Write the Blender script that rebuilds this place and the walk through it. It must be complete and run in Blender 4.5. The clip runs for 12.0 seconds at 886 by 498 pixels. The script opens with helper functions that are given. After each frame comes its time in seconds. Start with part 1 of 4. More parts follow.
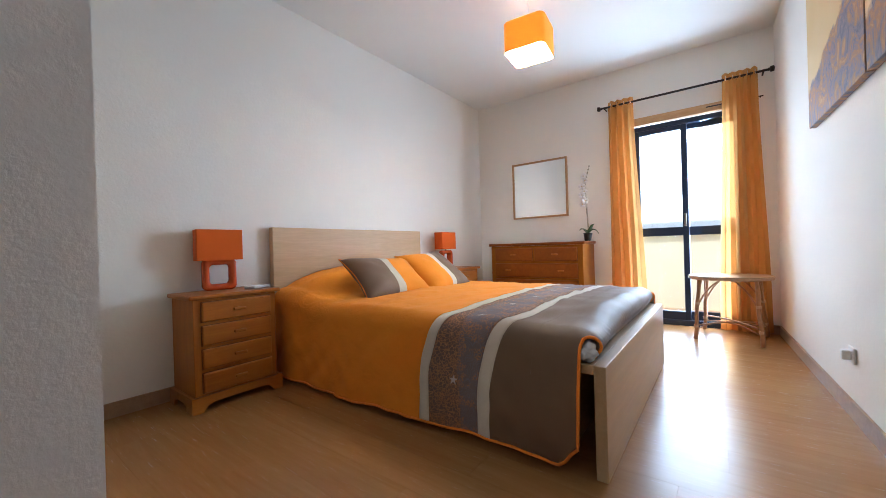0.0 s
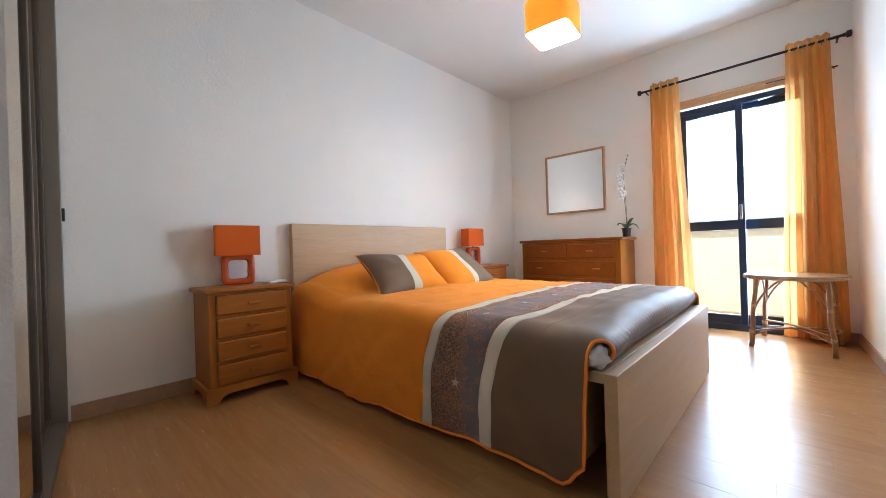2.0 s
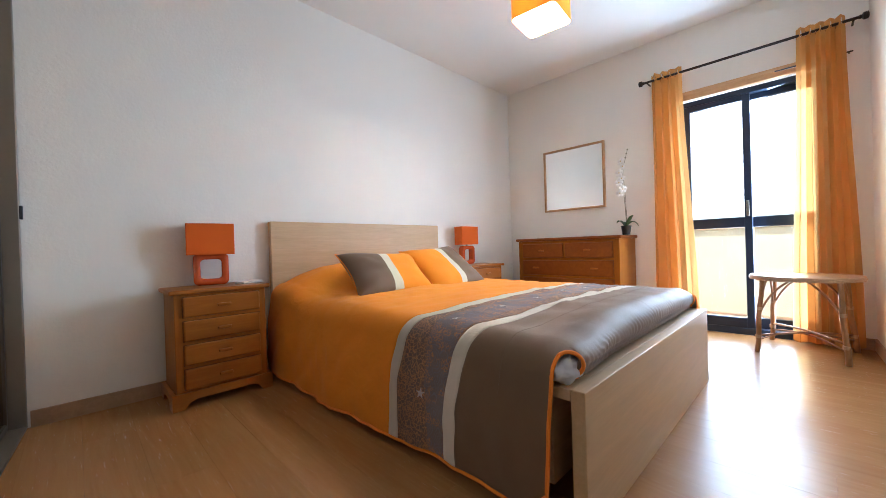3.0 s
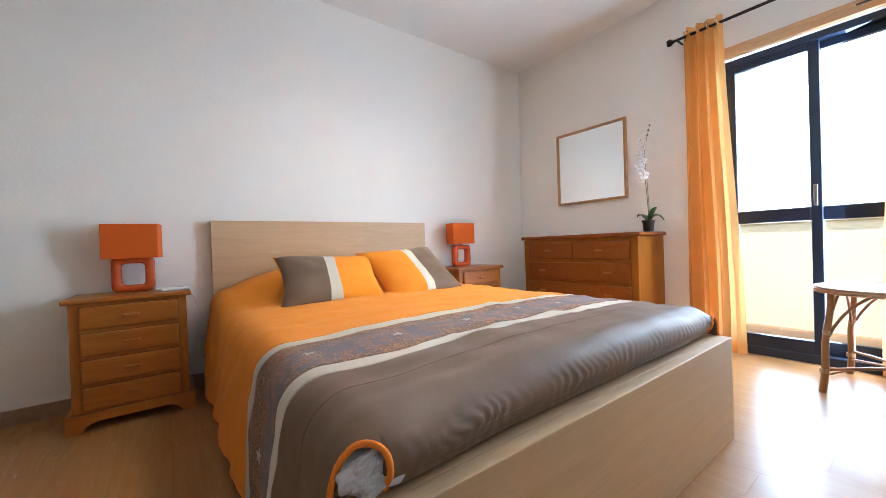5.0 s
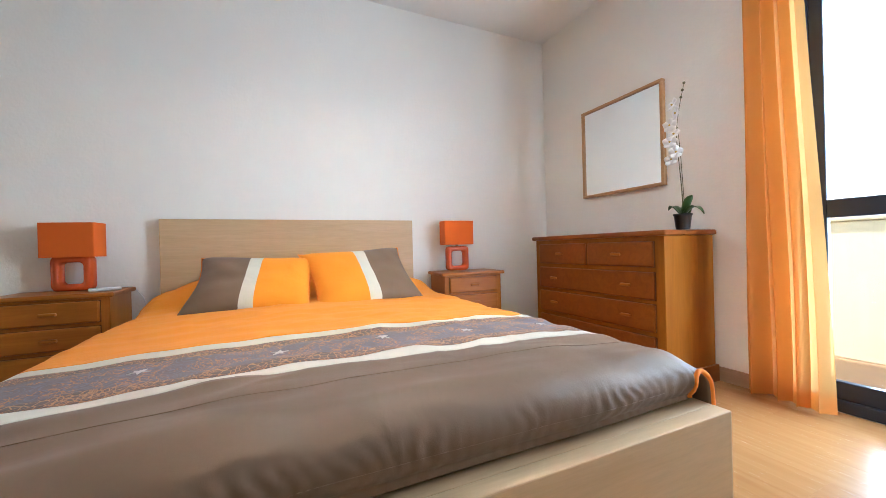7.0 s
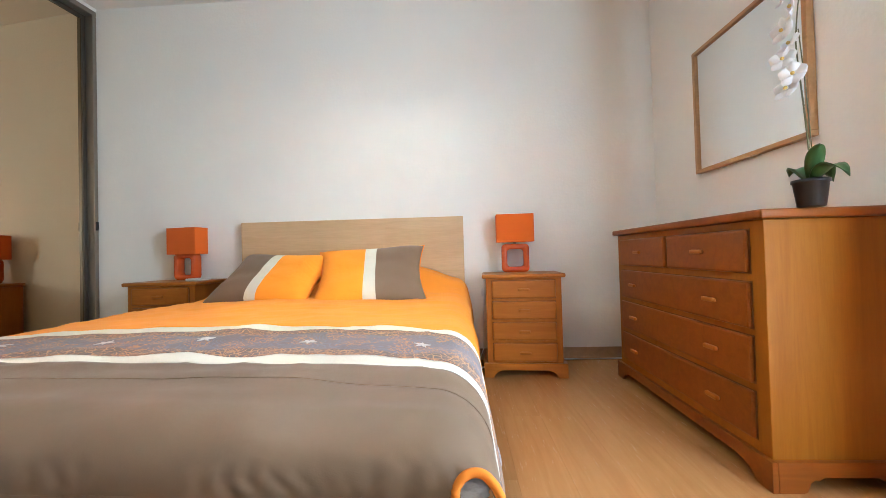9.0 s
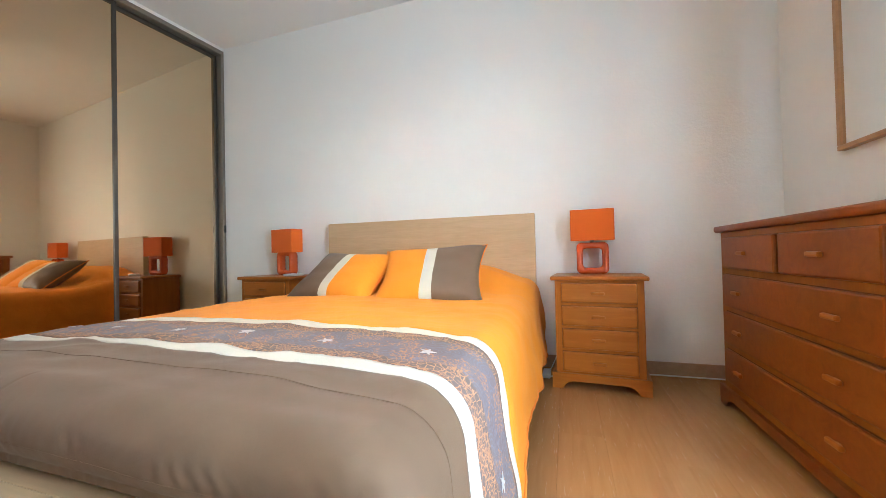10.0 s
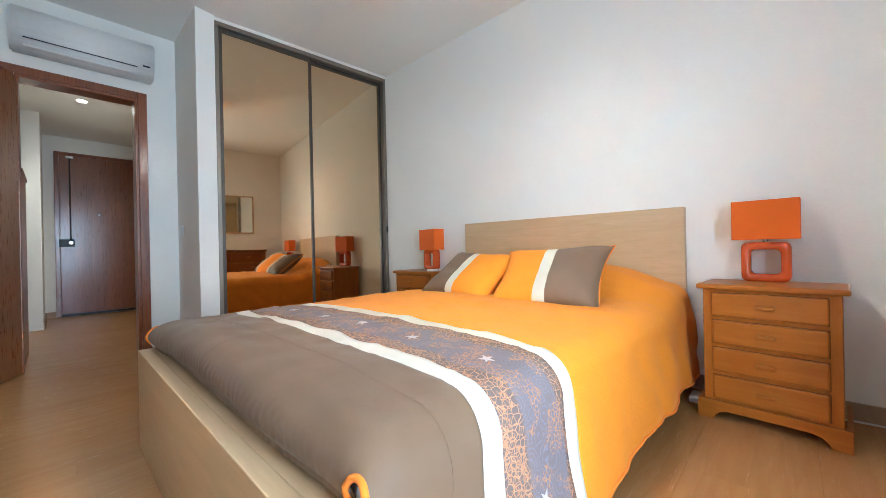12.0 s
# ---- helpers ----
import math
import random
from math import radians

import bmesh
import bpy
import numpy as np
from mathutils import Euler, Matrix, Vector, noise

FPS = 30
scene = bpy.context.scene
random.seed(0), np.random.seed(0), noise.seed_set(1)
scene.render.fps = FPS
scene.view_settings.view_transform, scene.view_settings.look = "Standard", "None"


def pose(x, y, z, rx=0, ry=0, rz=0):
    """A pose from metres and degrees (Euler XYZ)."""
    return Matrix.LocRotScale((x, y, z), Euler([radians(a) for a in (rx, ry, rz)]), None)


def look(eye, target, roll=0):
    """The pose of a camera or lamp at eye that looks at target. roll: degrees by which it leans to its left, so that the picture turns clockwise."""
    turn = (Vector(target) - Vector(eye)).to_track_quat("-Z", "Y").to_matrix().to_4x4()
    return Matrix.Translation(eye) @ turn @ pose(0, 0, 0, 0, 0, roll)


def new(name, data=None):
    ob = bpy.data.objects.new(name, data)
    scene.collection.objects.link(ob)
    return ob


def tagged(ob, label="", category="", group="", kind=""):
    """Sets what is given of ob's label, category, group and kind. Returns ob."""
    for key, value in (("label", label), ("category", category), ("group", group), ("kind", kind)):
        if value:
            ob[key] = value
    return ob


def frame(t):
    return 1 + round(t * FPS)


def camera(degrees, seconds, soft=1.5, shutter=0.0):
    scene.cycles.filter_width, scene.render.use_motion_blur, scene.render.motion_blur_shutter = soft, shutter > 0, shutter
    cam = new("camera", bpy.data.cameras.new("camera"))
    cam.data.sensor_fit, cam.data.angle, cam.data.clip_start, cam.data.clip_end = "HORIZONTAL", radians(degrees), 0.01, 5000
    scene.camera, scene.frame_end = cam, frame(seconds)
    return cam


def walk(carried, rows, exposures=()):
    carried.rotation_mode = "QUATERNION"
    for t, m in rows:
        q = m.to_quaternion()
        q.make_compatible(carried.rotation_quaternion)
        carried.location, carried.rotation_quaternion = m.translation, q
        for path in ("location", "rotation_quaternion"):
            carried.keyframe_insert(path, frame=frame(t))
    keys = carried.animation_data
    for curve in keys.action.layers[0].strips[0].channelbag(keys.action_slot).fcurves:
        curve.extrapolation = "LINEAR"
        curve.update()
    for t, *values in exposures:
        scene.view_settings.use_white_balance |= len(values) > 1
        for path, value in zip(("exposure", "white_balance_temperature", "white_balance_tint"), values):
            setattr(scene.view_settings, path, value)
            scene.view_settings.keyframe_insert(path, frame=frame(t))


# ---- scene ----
# ---- camera and its walk ----
cam = camera(100.45, 12.0, 0.8)
ROWS = [
    (0.0, 0.104, 0.292, 0.903, 36.92, -0.13, 1.71),
    (0.5, 0.123, 0.359, 0.890, 38.99, -0.03, 1.82),
    (1.0, 0.133, 0.399, 0.881, 41.23, 0.06, 1.85),
    (1.5, 0.152, 0.452, 0.875, 42.91, 0.05, 1.88),
    (2.0, 0.178, 0.505, 0.870, 43.66, -0.05, 1.81),
    (2.5, 0.205, 0.591, 0.868, 44.20, -0.18, 1.78),
    (4.5, 0.265, 1.313, 0.880, 50.71, -0.51, 1.92),
    (5.0, 0.289, 1.513, 0.881, 53.17, -0.56, 1.97),
    (5.5, 0.281, 1.700, 0.882, 54.87, -0.46, 2.01),
    (6.0, 0.301, 1.905, 0.881, 57.70, -0.40, 1.95),
    (6.5, 0.316, 2.160, 0.876, 61.25, -0.35, 1.68),
    (8.5, 0.201, 3.251, 0.819, 85.11, 0.72, 1.57),
    (9.0, 0.182, 3.439, 0.811, 92.63, 0.90, 1.54),
    (9.5, 0.139, 3.549, 0.813, 100.06, 1.02, 1.47),
    (10.0, 0.085, 3.676, 0.822, 108.45, 0.80, 1.31),
    (10.5, 0.093, 3.735, 0.846, 116.25, 0.58, 1.22),
    (11.0, 0.092, 3.813, 0.863, 123.24, 0.37, 1.20),
    (11.5, 0.070, 3.872, 0.867, 128.10, 0.13, 1.20),
    (12.0, 0.006, 3.947, 0.876, 133.60, -0.03, 1.20),
]
EXPOSURE = [(0.0, 0.32, 5130, 8), (2.5, 0.47, 5150, 8), (6.5, 0.50, 5100, 6), (8.5, 0.56, 5300, 3), (12.0, 0.58, 5080, 3)]
walk(cam, [(t, pose(x, y, z, 90 + pitch, roll, yaw)) for t, x, y, z, yaw, pitch, roll in ROWS], EXPOSURE)

# ---- world, sun, large lights ----
sky_world = bpy.data.worlds.new("sky")
scene.world = sky_world
sky_world.use_nodes = True
wn = sky_world.node_tree.nodes
sky = wn.new("ShaderNodeTexSky")
sky.sky_type, sky.sun_disc = "NISHITA", False
sky.sun_elevation, sky.sun_rotation = radians(63.8), radians(231.3)
wn["Background"].inputs["Strength"].default_value = 0.15
sky_world.node_tree.links.new(sky.outputs[0], wn["Background"].inputs["Color"])

sun = new("sun", bpy.data.lights.new("sun", "SUN"))
sun.data.energy, sun.data.angle, sun.data.color = 5.0, radians(0.5), (1.0, 0.95, 0.86)
sun.matrix_world = look((-5, -4, 13), (0, 0, 0))

window_light = new("window_light", bpy.data.lights.new("window_light", "AREA"))
window_light.data.shape, window_light.data.size, window_light.data.size_y = "RECTANGLE", 0.80, 2.06
window_light.data.energy, window_light.data.color = 82, (0.79, 0.905, 1.0)
window_light.matrix_world = look((-0.18, 5.08, 1.13), (-1.62, 2.20, 1.16))

bulb = new("pendant_bulb", bpy.data.lights.new("pendant_bulb", "POINT"))
bulb.data.energy, bulb.data.color, bulb.data.shadow_soft_size = 0.8, (1.0, 0.88, 0.72), 0.05
bulb.location = (-1.01, 2.93, 2.42)

hall_light = new("hall_light", bpy.data.lights.new("hall_light", "SPOT"))
hall_light.data.energy, hall_light.data.color = 28, (1.0, 0.86, 0.66)
hall_light.data.spot_size, hall_light.data.spot_blend, hall_light.data.shadow_soft_size = radians(150), 0.6, 0.05
hall_light.matrix_world = look((-0.213, -1.59, 2.56), (-0.213, -1.59, 0))


# ---- materials ----
class Nodes:
    def __init__(self, name, rough=0.5, metal=0.0, base=(0.8, 0.8, 0.8)):
        self.m = bpy.data.materials.new(name)
        self.m.use_nodes = True
        self.t = self.m.node_tree
        self.b = self.t.nodes["Principled BSDF"]
        self.set(self.b, "Roughness", rough)
        self.set(self.b, "Metallic", metal)
        self.set(self.b, "Base Color", (*base, 1))

    def set(self, node, key, value):
        node.inputs[key].default_value = value

    def n(self, kind, **inputs):
        node = self.t.nodes.new(kind)
        for k, v in inputs.items():
            node.inputs[k].default_value = v
        return node

    def link(self, a, b):
        self.t.links.new(a, b)

    def coords(self, scale=(1, 1, 1), kind="Object", turn=0.0):
        c = self.n("ShaderNodeTexCoord")
        m = self.n("ShaderNodeMapping")
        m.inputs["Scale"].default_value = scale
        m.inputs["Rotation"].default_value = (0, 0, turn)
        self.link(c.outputs[kind], m.inputs["Vector"])
        return m.outputs["Vector"]

    def noise(self, vec, scale, detail=4.0, rough=0.55, distort=0.0):
        x = self.n("ShaderNodeTexNoise", Scale=scale, Detail=detail, Roughness=rough, Distortion=distort)
        self.link(vec, x.inputs["Vector"])
        return x.outputs["Fac"]

    def ramp(self, fac, stops):
        r = self.n("ShaderNodeValToRGB")
        e = r.color_ramp.elements
        while len(e) < len(stops):
            e.new(0.5)
        for el, (p, c) in zip(e, stops):
            el.position, el.color = p, (*c, 1)
        self.link(fac, r.inputs["Fac"])
        return r.outputs["Color"]

    def mix(self, fac, a, b, mode="MIX"):
        x = self.n("ShaderNodeMix")
        x.data_type, x.blend_type = "RGBA", mode
        for s, v in ((x.inputs["Factor"], fac), (x.inputs[6], a), (x.inputs[7], b)):
            if isinstance(v, (int, float)):
                s.default_value = v
            elif isinstance(v, tuple):
                s.default_value = (*v, 1)
            else:
                self.link(v, s)
        return x.outputs[2]

    def color(self, c):
        self.link(c, self.b.inputs["Base Color"])
        return self

    def roughness(self, fac, lo, hi):
        r = self.n("ShaderNodeMapRange")
        r.inputs["To Min"].default_value, r.inputs["To Max"].default_value = lo, hi
        self.link(fac, r.inputs["Value"])
        self.link(r.outputs[0], self.b.inputs["Roughness"])
        return self

    def bump(self, height, strength, distance=0.005):
        prev = self.b.inputs["Normal"].links
        x = self.n("ShaderNodeBump", Strength=strength, Distance=distance)
        if prev:
            self.link(prev[0].from_socket, x.inputs["Normal"])
        self.link(height, x.inputs["Height"])
        self.link(x.outputs[0], self.b.inputs["Normal"])
        return self


def dim(c, k):
    return tuple(min(1.0, v * k) for v in c)


def plaster(name, c, bump=0.25):
    m = Nodes(name, 0.85)
    v = m.coords()
    m.color(m.mix(m.noise(v, 0.9, 3), dim(c, 0.95), dim(c, 1.03)))
    m.bump(m.noise(v, 55, 5, 0.6), bump, 0.006)
    m.bump(m.noise(v, 7, 3), 0.1, 0.02)
    return m.m


def wood(name, dark, light, axis="y", rough=0.35, scale=1.0, coat=0.0, vary=True, mixing=0.22, spec=0.5, relief=0.06, streak=1.0):
    m = Nodes(name, rough)
    s = {"x": (0.7, 9, 9), "y": (9, 0.7, 9), "z": (9, 9, 0.7)}[axis]
    v = m.coords(tuple(k * scale for k in s))
    if vary:
        info = m.n("ShaderNodeObjectInfo")
        add = m.n("ShaderNodeVectorMath")
        add.operation = "ADD"
        mul = m.n("ShaderNodeMath")
        mul.operation, mul.inputs[1].default_value = "MULTIPLY", 37.0
        m.link(info.outputs["Random"], mul.inputs[0])
        m.link(v, add.inputs[0])
        m.link(mul.outputs[0], add.inputs[1])
        v = add.outputs[0]
    g = m.noise(v, 2.2, 6, 0.6, 1.2)
    fine = m.noise(v, 14, 4, 0.7)
    c = m.ramp(g, [(0.3, dark), (0.7, light)])
    c = m.mix(m.ramp(fine, [(0.35, (0.22 * streak,) * 3), (0.6, (0, 0, 0))]), c, dim(dark, 0.72))
    if vary:
        c = m.mix(mixing, c, m.mix(info.outputs["Random"], dim(dark, 1.0), dim(light, 1.0)))
    m.color(c)
    m.roughness(fine, rough * (1 - 0.2 * streak), rough * (1 + 0.25 * streak))
    m.bump(fine, relief, 0.002)
    m.set(m.b, "Specular IOR Level", spec)
    if coat:
        m.set(m.b, "Coat Weight", coat)
        m.set(m.b, "Coat Roughness", 0.15)
    return m.m


def cloth(name, c, weave=900, sheen=0.3, mottled=0.12, crease=0.3, rough=0.85, spec=0.2):
    m = Nodes(name, rough)
    v = m.coords()
    m.color(m.mix(m.noise(v, 6, 5), dim(c, 1 - mottled), dim(c, 1 + mottled)))
    m.bump(m.noise(v, weave, 2), 0.15, 0.001)
    m.bump(m.noise(v, 9, 5, 0.6, 0.6), crease, 0.02)
    m.set(m.b, "Sheen Weight", sheen * 0.2)
    m.set(m.b, "Specular IOR Level", spec)
    return m.m


def plain(name, c, rough=0.4, metal=0.0, mottled=0.06, scale=30.0, bump=0.05):
    m = Nodes(name, rough, metal)
    v = m.coords()
    f = m.noise(v, scale, 4)
    m.color(m.mix(f, dim(c, 1 - mottled), dim(c, 1 + mottled)))
    m.roughness(f, rough * 0.85, rough * 1.15)
    m.bump(f, bump, 0.002)
    return m.m


def glowing(name, c, strength):
    m = Nodes(name, 0.5, base=c)
    m.set(m.b, "Emission Color", (*c, 1))
    m.set(m.b, "Emission Strength", strength)
    return m.m


WALL = plaster("wall_plaster", (0.89, 0.857, 0.788))
CEIL = plaster("ceiling_plaster", (0.88, 0.855, 0.80), 0.12)
OAK = wood("oak_laminate", (0.35, 0.168, 0.054), (0.43, 0.225, 0.082), "x", 0.27, 1.0, mixing=0.26, spec=0.27, relief=0.006, streak=0.15)
BEECH = wood("pale_oak_veneer", (0.55, 0.372, 0.193), (0.63, 0.44, 0.245), "y", 0.45, 0.8, vary=False)
PINE = wood("honey_pine", (0.34, 0.105, 0.008), (0.455, 0.160, 0.016), "y", 0.36, 1.0, 0.05, spec=0.3)
PINE_UP = wood("honey_pine_upright", (0.34, 0.105, 0.008), (0.455, 0.160, 0.016), "z", 0.36, 1.0, 0.05, spec=0.3)
CHERRY = wood("cherry_pine", (0.20, 0.050, 0.003), (0.28, 0.080, 0.005), "x", 0.40, 1.0, 0.04, spec=0.3)
CHERRY_UP = wood("cherry_pine_upright", (0.27, 0.088, 0.004), (0.35, 0.128, 0.007), "z", 0.42, 1.0, spec=0.2)
MAHOGANY = wood("red_brown_wood", (0.16, 0.042, 0.012), (0.26, 0.078, 0.022), "z", 0.28, 0.8, 0.4)
SKIRT = wood("skirting_wood", (0.34, 0.21, 0.12), (0.46, 0.30, 0.18), "x", 0.4, 0.8)
FRAMEWOOD = wood("picture_frame_oak", (0.40, 0.21, 0.075), (0.54, 0.31, 0.13), "x", 0.4)
TRIMWOOD = wood("blind_box_wood", (0.60, 0.36, 0.16), (0.75, 0.48, 0.24), "x", 0.4)
ORANGE = cloth("orange_cotton", (0.87, 0.30, 0.012), mottled=0.05, crease=0.35)
BROWN = cloth("taupe_satin_cotton", (0.178, 0.109, 0.060), rough=0.56, spec=0.45, crease=0.08, sheen=0.3)
CREAM = cloth("cream_cotton", (0.68, 0.625, 0.52), crease=0.35)
STARS = cloth("star_applique", (0.56, 0.50, 0.47), crease=0.1)
LINING = cloth("white_lining", (0.66, 0.66, 0.68), crease=0.6)
PIPING = cloth("orange_piping", (0.85, 0.25, 0.02), crease=0.1)
MATTRESS = cloth("mattress_ticking", (0.62, 0.60, 0.57))
SHADE = cloth("burnt_orange_shade", (0.70, 0.135, 0.012), weave=600, crease=0.03, mottled=0.04)
CERAMIC = plain("orange_ceramic", (0.62, 0.095, 0.015), 0.22)
# dark metal; its blue is bleed from the bright window, put into the colour
ALU = plain("dark_aluminium_glare_blue", (0.018, 0.030, 0.062), 0.38, 0.2)
BRONZE = plain("bronze_grey_metal", (0.26, 0.225, 0.18), 0.4, 0.6)
STILE = plain("dark_bronze_metal", (0.10, 0.083, 0.064), 0.38, 0.6)
IRON = plain("dark_iron", (0.035, 0.028, 0.024), 0.45, 0.6)
WHITEP = plain("white_plastic", (0.78, 0.77, 0.74), 0.35)
POT = plain("black_pot", (0.012, 0.012, 0.013), 0.35)
LEAF = plain("orchid_leaf", (0.035, 0.085, 0.022), 0.35, 0, 0.3, 12)
STEM = plain("orchid_stem", (0.09, 0.085, 0.03), 0.5)
PETAL = plain("white_petal", (0.82, 0.79, 0.77), 0.6)
POLLEN = plain("orchid_heart", (0.62, 0.42, 0.10), 0.6)
CANE = plain("cane_wood", (0.33, 0.165, 0.06), 0.42, 0, 0.25, 18, 0.2)
CHROME = plain("brushed_metal", (0.6, 0.6, 0.58), 0.25, 1.0)
BLACK = plain("black_plastic", (0.015, 0.015, 0.015), 0.4)
PARAPET = plaster("cream_render", (0.86, 0.76, 0.50), 0.2)
TERRACOTTA = plain("balcony_tile", (0.50, 0.29, 0.15), 0.55, 0, 0.2, 8)
FACADE = plaster("white_facade", (0.90, 0.88, 0.82), 0.1)
# ground colour raised well above asphalt: outdoor glare painted in
GLARE_GROUND = plain("glare_paled_ground", (0.42, 0.40, 0.36), 0.9, 0, 0.2, 1.5)
BLUEGLASS = plain("far_window_glass", (0.62, 0.68, 0.66), 0.3)


def mirror_mat(name, c, rough):
    m = Nodes(name, rough, 1.0, c)
    v = m.coords()
    f = m.noise(v, 3, 3)
    m.roughness(f, rough, rough * 1.6 + 0.002)
    return m.m


MIRROR = mirror_mat("silver_mirror", (0.86, 0.87, 0.85), 0.012)
BRONZE_MIRROR = mirror_mat("bronze_mirror", (0.67, 0.53, 0.35), 0.015)


def glass_mat():
    m = Nodes("clear_glass", 0.0)
    out = m.t.nodes["Material Output"]
    clear = m.n("ShaderNodeBsdfTransparent")
    gloss = m.n("ShaderNodeBsdfGlossy", Roughness=0.02)
    fres = m.n("ShaderNodeFresnel", IOR=1.45)
    mixer = m.n("ShaderNodeMixShader")
    m.link(fres.outputs[0], mixer.inputs[0])
    m.link(clear.outputs[0], mixer.inputs[1])
    m.link(gloss.outputs[0], mixer.inputs[2])
    m.link(mixer.outputs[0], out.inputs["Surface"])
    return m.m


GLASS = glass_mat()


def sheer_mat(name, c, through_c, amount, clear=0.0):
    m = Nodes(name, 0.8)
    v = m.coords()
    f = m.noise(v, 400, 2)
    m.color(m.mix(f, dim(c, 0.93), dim(c, 1.05)))
    m.bump(f, 0.1, 0.001)
    out = m.t.nodes["Material Output"]
    tr = m.n("ShaderNodeBsdfTranslucent")
    tr.inputs["Color"].default_value = (*through_c, 1)
    mixer = m.n("ShaderNodeMixShader", Fac=amount)
    m.link(m.b.outputs[0], mixer.inputs[1])
    m.link(tr.outputs[0], mixer.inputs[2])
    clear_n = m.n("ShaderNodeBsdfTransparent")
    clear_n.inputs["Color"].default_value = (*through_c, 1)
    mixer2 = m.n("ShaderNodeMixShader", Fac=clear)
    m.link(mixer.outputs[0], mixer2.inputs[1])
    m.link(clear_n.outputs[0], mixer2.inputs[2])
    m.link(mixer2.outputs[0], out.inputs["Surface"])
    return m.m


CURTAIN = sheer_mat("orange_voile", (0.80, 0.41, 0.105), (0.90, 0.54, 0.19), 0.36, 0.40)
PENDANT = sheer_mat("orange_pendant_fabric", (0.86, 0.30, 0.007), (0.86, 0.23, 0.005), 0.04)
DIFFUSER = glowing("pendant_diffuser", (1.0, 0.95, 0.87), 14.0)
# emission that whites out the view outside, no real source of light
BACKDROP_GLOW = glowing("backdrop_glow", (1.0, 0.99, 0.97), 1.5)
DOWNLIGHT = glowing("downlight_lens", (1.0, 0.9, 0.7), 12.0)


def band_mat():
    """Grey-mauve band with orange crackle and pale scrolls."""
    m = Nodes("embroidered_band", 0.8)
    v = m.coords()
    warp = m.noise(v, 5, 3)
    wv = m.n("ShaderNodeVectorMath")
    wv.operation = "ADD"
    m.link(v, wv.inputs[0])
    sc = m.n("ShaderNodeMath")
    sc.operation, sc.inputs[1].default_value = "MULTIPLY", 0.10
    m.link(warp, sc.inputs[0])
    m.link(sc.outputs[0], wv.inputs[1])
    cell = m.n("ShaderNodeTexVoronoi", Scale=58.0)
    cell.feature = "DISTANCE_TO_EDGE"
    m.link(wv.outputs[0], cell.inputs["Vector"])
    ring = m.n("ShaderNodeTexVoronoi", Scale=15.0)
    m.link(wv.outputs[0], ring.inputs["Vector"])
    rings = m.n("ShaderNodeMath")
    rings.operation, rings.inputs[1].default_value = "MULTIPLY", 44.0
    m.link(ring.outputs["Distance"], rings.inputs[0])
    sine = m.n("ShaderNodeMath")
    sine.operation = "SINE"
    m.link(rings.outputs[0], sine.inputs[0])
    base = m.mix(m.noise(v, 12, 3), (0.165, 0.13, 0.13), (0.225, 0.18, 0.175))
    scroll = m.ramp(sine.outputs[0], [(0.55, (0, 0, 0)), (0.75, (1, 1, 1))])
    c = m.mix(scroll, base, (0.20, 0.185, 0.215))
    lines = m.ramp(cell.outputs["Distance"], [(0.03, (1, 1, 1)), (0.07, (0, 0, 0))])
    sep = m.n("ShaderNodeSeparateXYZ")
    m.link(v, sep.inputs[0])
    off = m.n("ShaderNodeMath")
    off.operation, off.inputs[1].default_value = "ADD", 0.8175
    m.link(sep.outputs["X"], off.inputs[0])
    dist = m.n("ShaderNodeMath")
    dist.operation = "ABSOLUTE"
    m.link(off.outputs[0], dist.inputs[0])
    wavy = m.n("ShaderNodeMath")
    wavy.operation, wavy.inputs[1].default_value = "MULTIPLY_ADD", 0.09
    m.link(m.noise(v, 6, 2), wavy.inputs[0])
    m.link(dist.outputs[0], wavy.inputs[2])
    edge = m.ramp(wavy.outputs[0], [(0.125, (0, 0, 0)), (0.135, (1, 1, 1))])
    c = m.mix(edge, c, (0.17, 0.120, 0.100))
    c = m.mix(m.mix(1.0, lines, edge, "MULTIPLY"), c, (0.50, 0.26, 0.13))
    tick = m.n("ShaderNodeTexVoronoi", Scale=75.0)
    tick.feature = "DISTANCE_TO_EDGE"
    m.link(wv.outputs[0], tick.inputs["Vector"])
    ticks = m.ramp(tick.outputs["Distance"], [(0.04, (1, 1, 1)), (0.09, (0, 0, 0))])
    patch = m.ramp(m.noise(v, 15, 2), [(0.47, (0, 0, 0)), (0.53, (1, 1, 1))])
    c = m.mix(m.mix(1.0, ticks, patch, "MULTIPLY"), c, (0.44, 0.22, 0.11))
    m.color(c)
    m.bump(cell.outputs["Distance"], 0.3, 0.004)
    m.bump(m.noise(v, 9, 5, 0.6, 0.6), 0.3, 0.02)
    return m.m


BAND = band_mat()


# ---- building helpers ----
def mesh_of(bm, name, mats, smooth=False):
    bmesh.ops.recalc_face_normals(bm, faces=bm.faces)
    me = bpy.data.meshes.new(name)
    bm.to_mesh(me)
    bm.free()
    for m in (mats if isinstance(mats, (list, tuple)) else [mats]):
        me.materials.append(m)
    if smooth:
        for p in me.polygons:
            p.use_smooth = True
    return me


def thing(name, x=0, y=0, z=0, rz=0, label="", category="", group="", kind=""):
    ob = new(name)
    ob.empty_display_size = 0.05
    ob.matrix_basis = pose(x, y, z, 0, 0, rz)
    return tagged(ob, label, category, group, kind)


def part(name, bm, material, parent, label="", smooth=False):
    ob = new(name, mesh_of(bm, name, material, smooth))
    ob.parent = parent
    return tagged(ob, label)


def solid(name, bm, material, label="", category="", kind="", smooth=False, group=""):
    return tagged(new(name, mesh_of(bm, name, material, smooth)), label, category, group, kind)


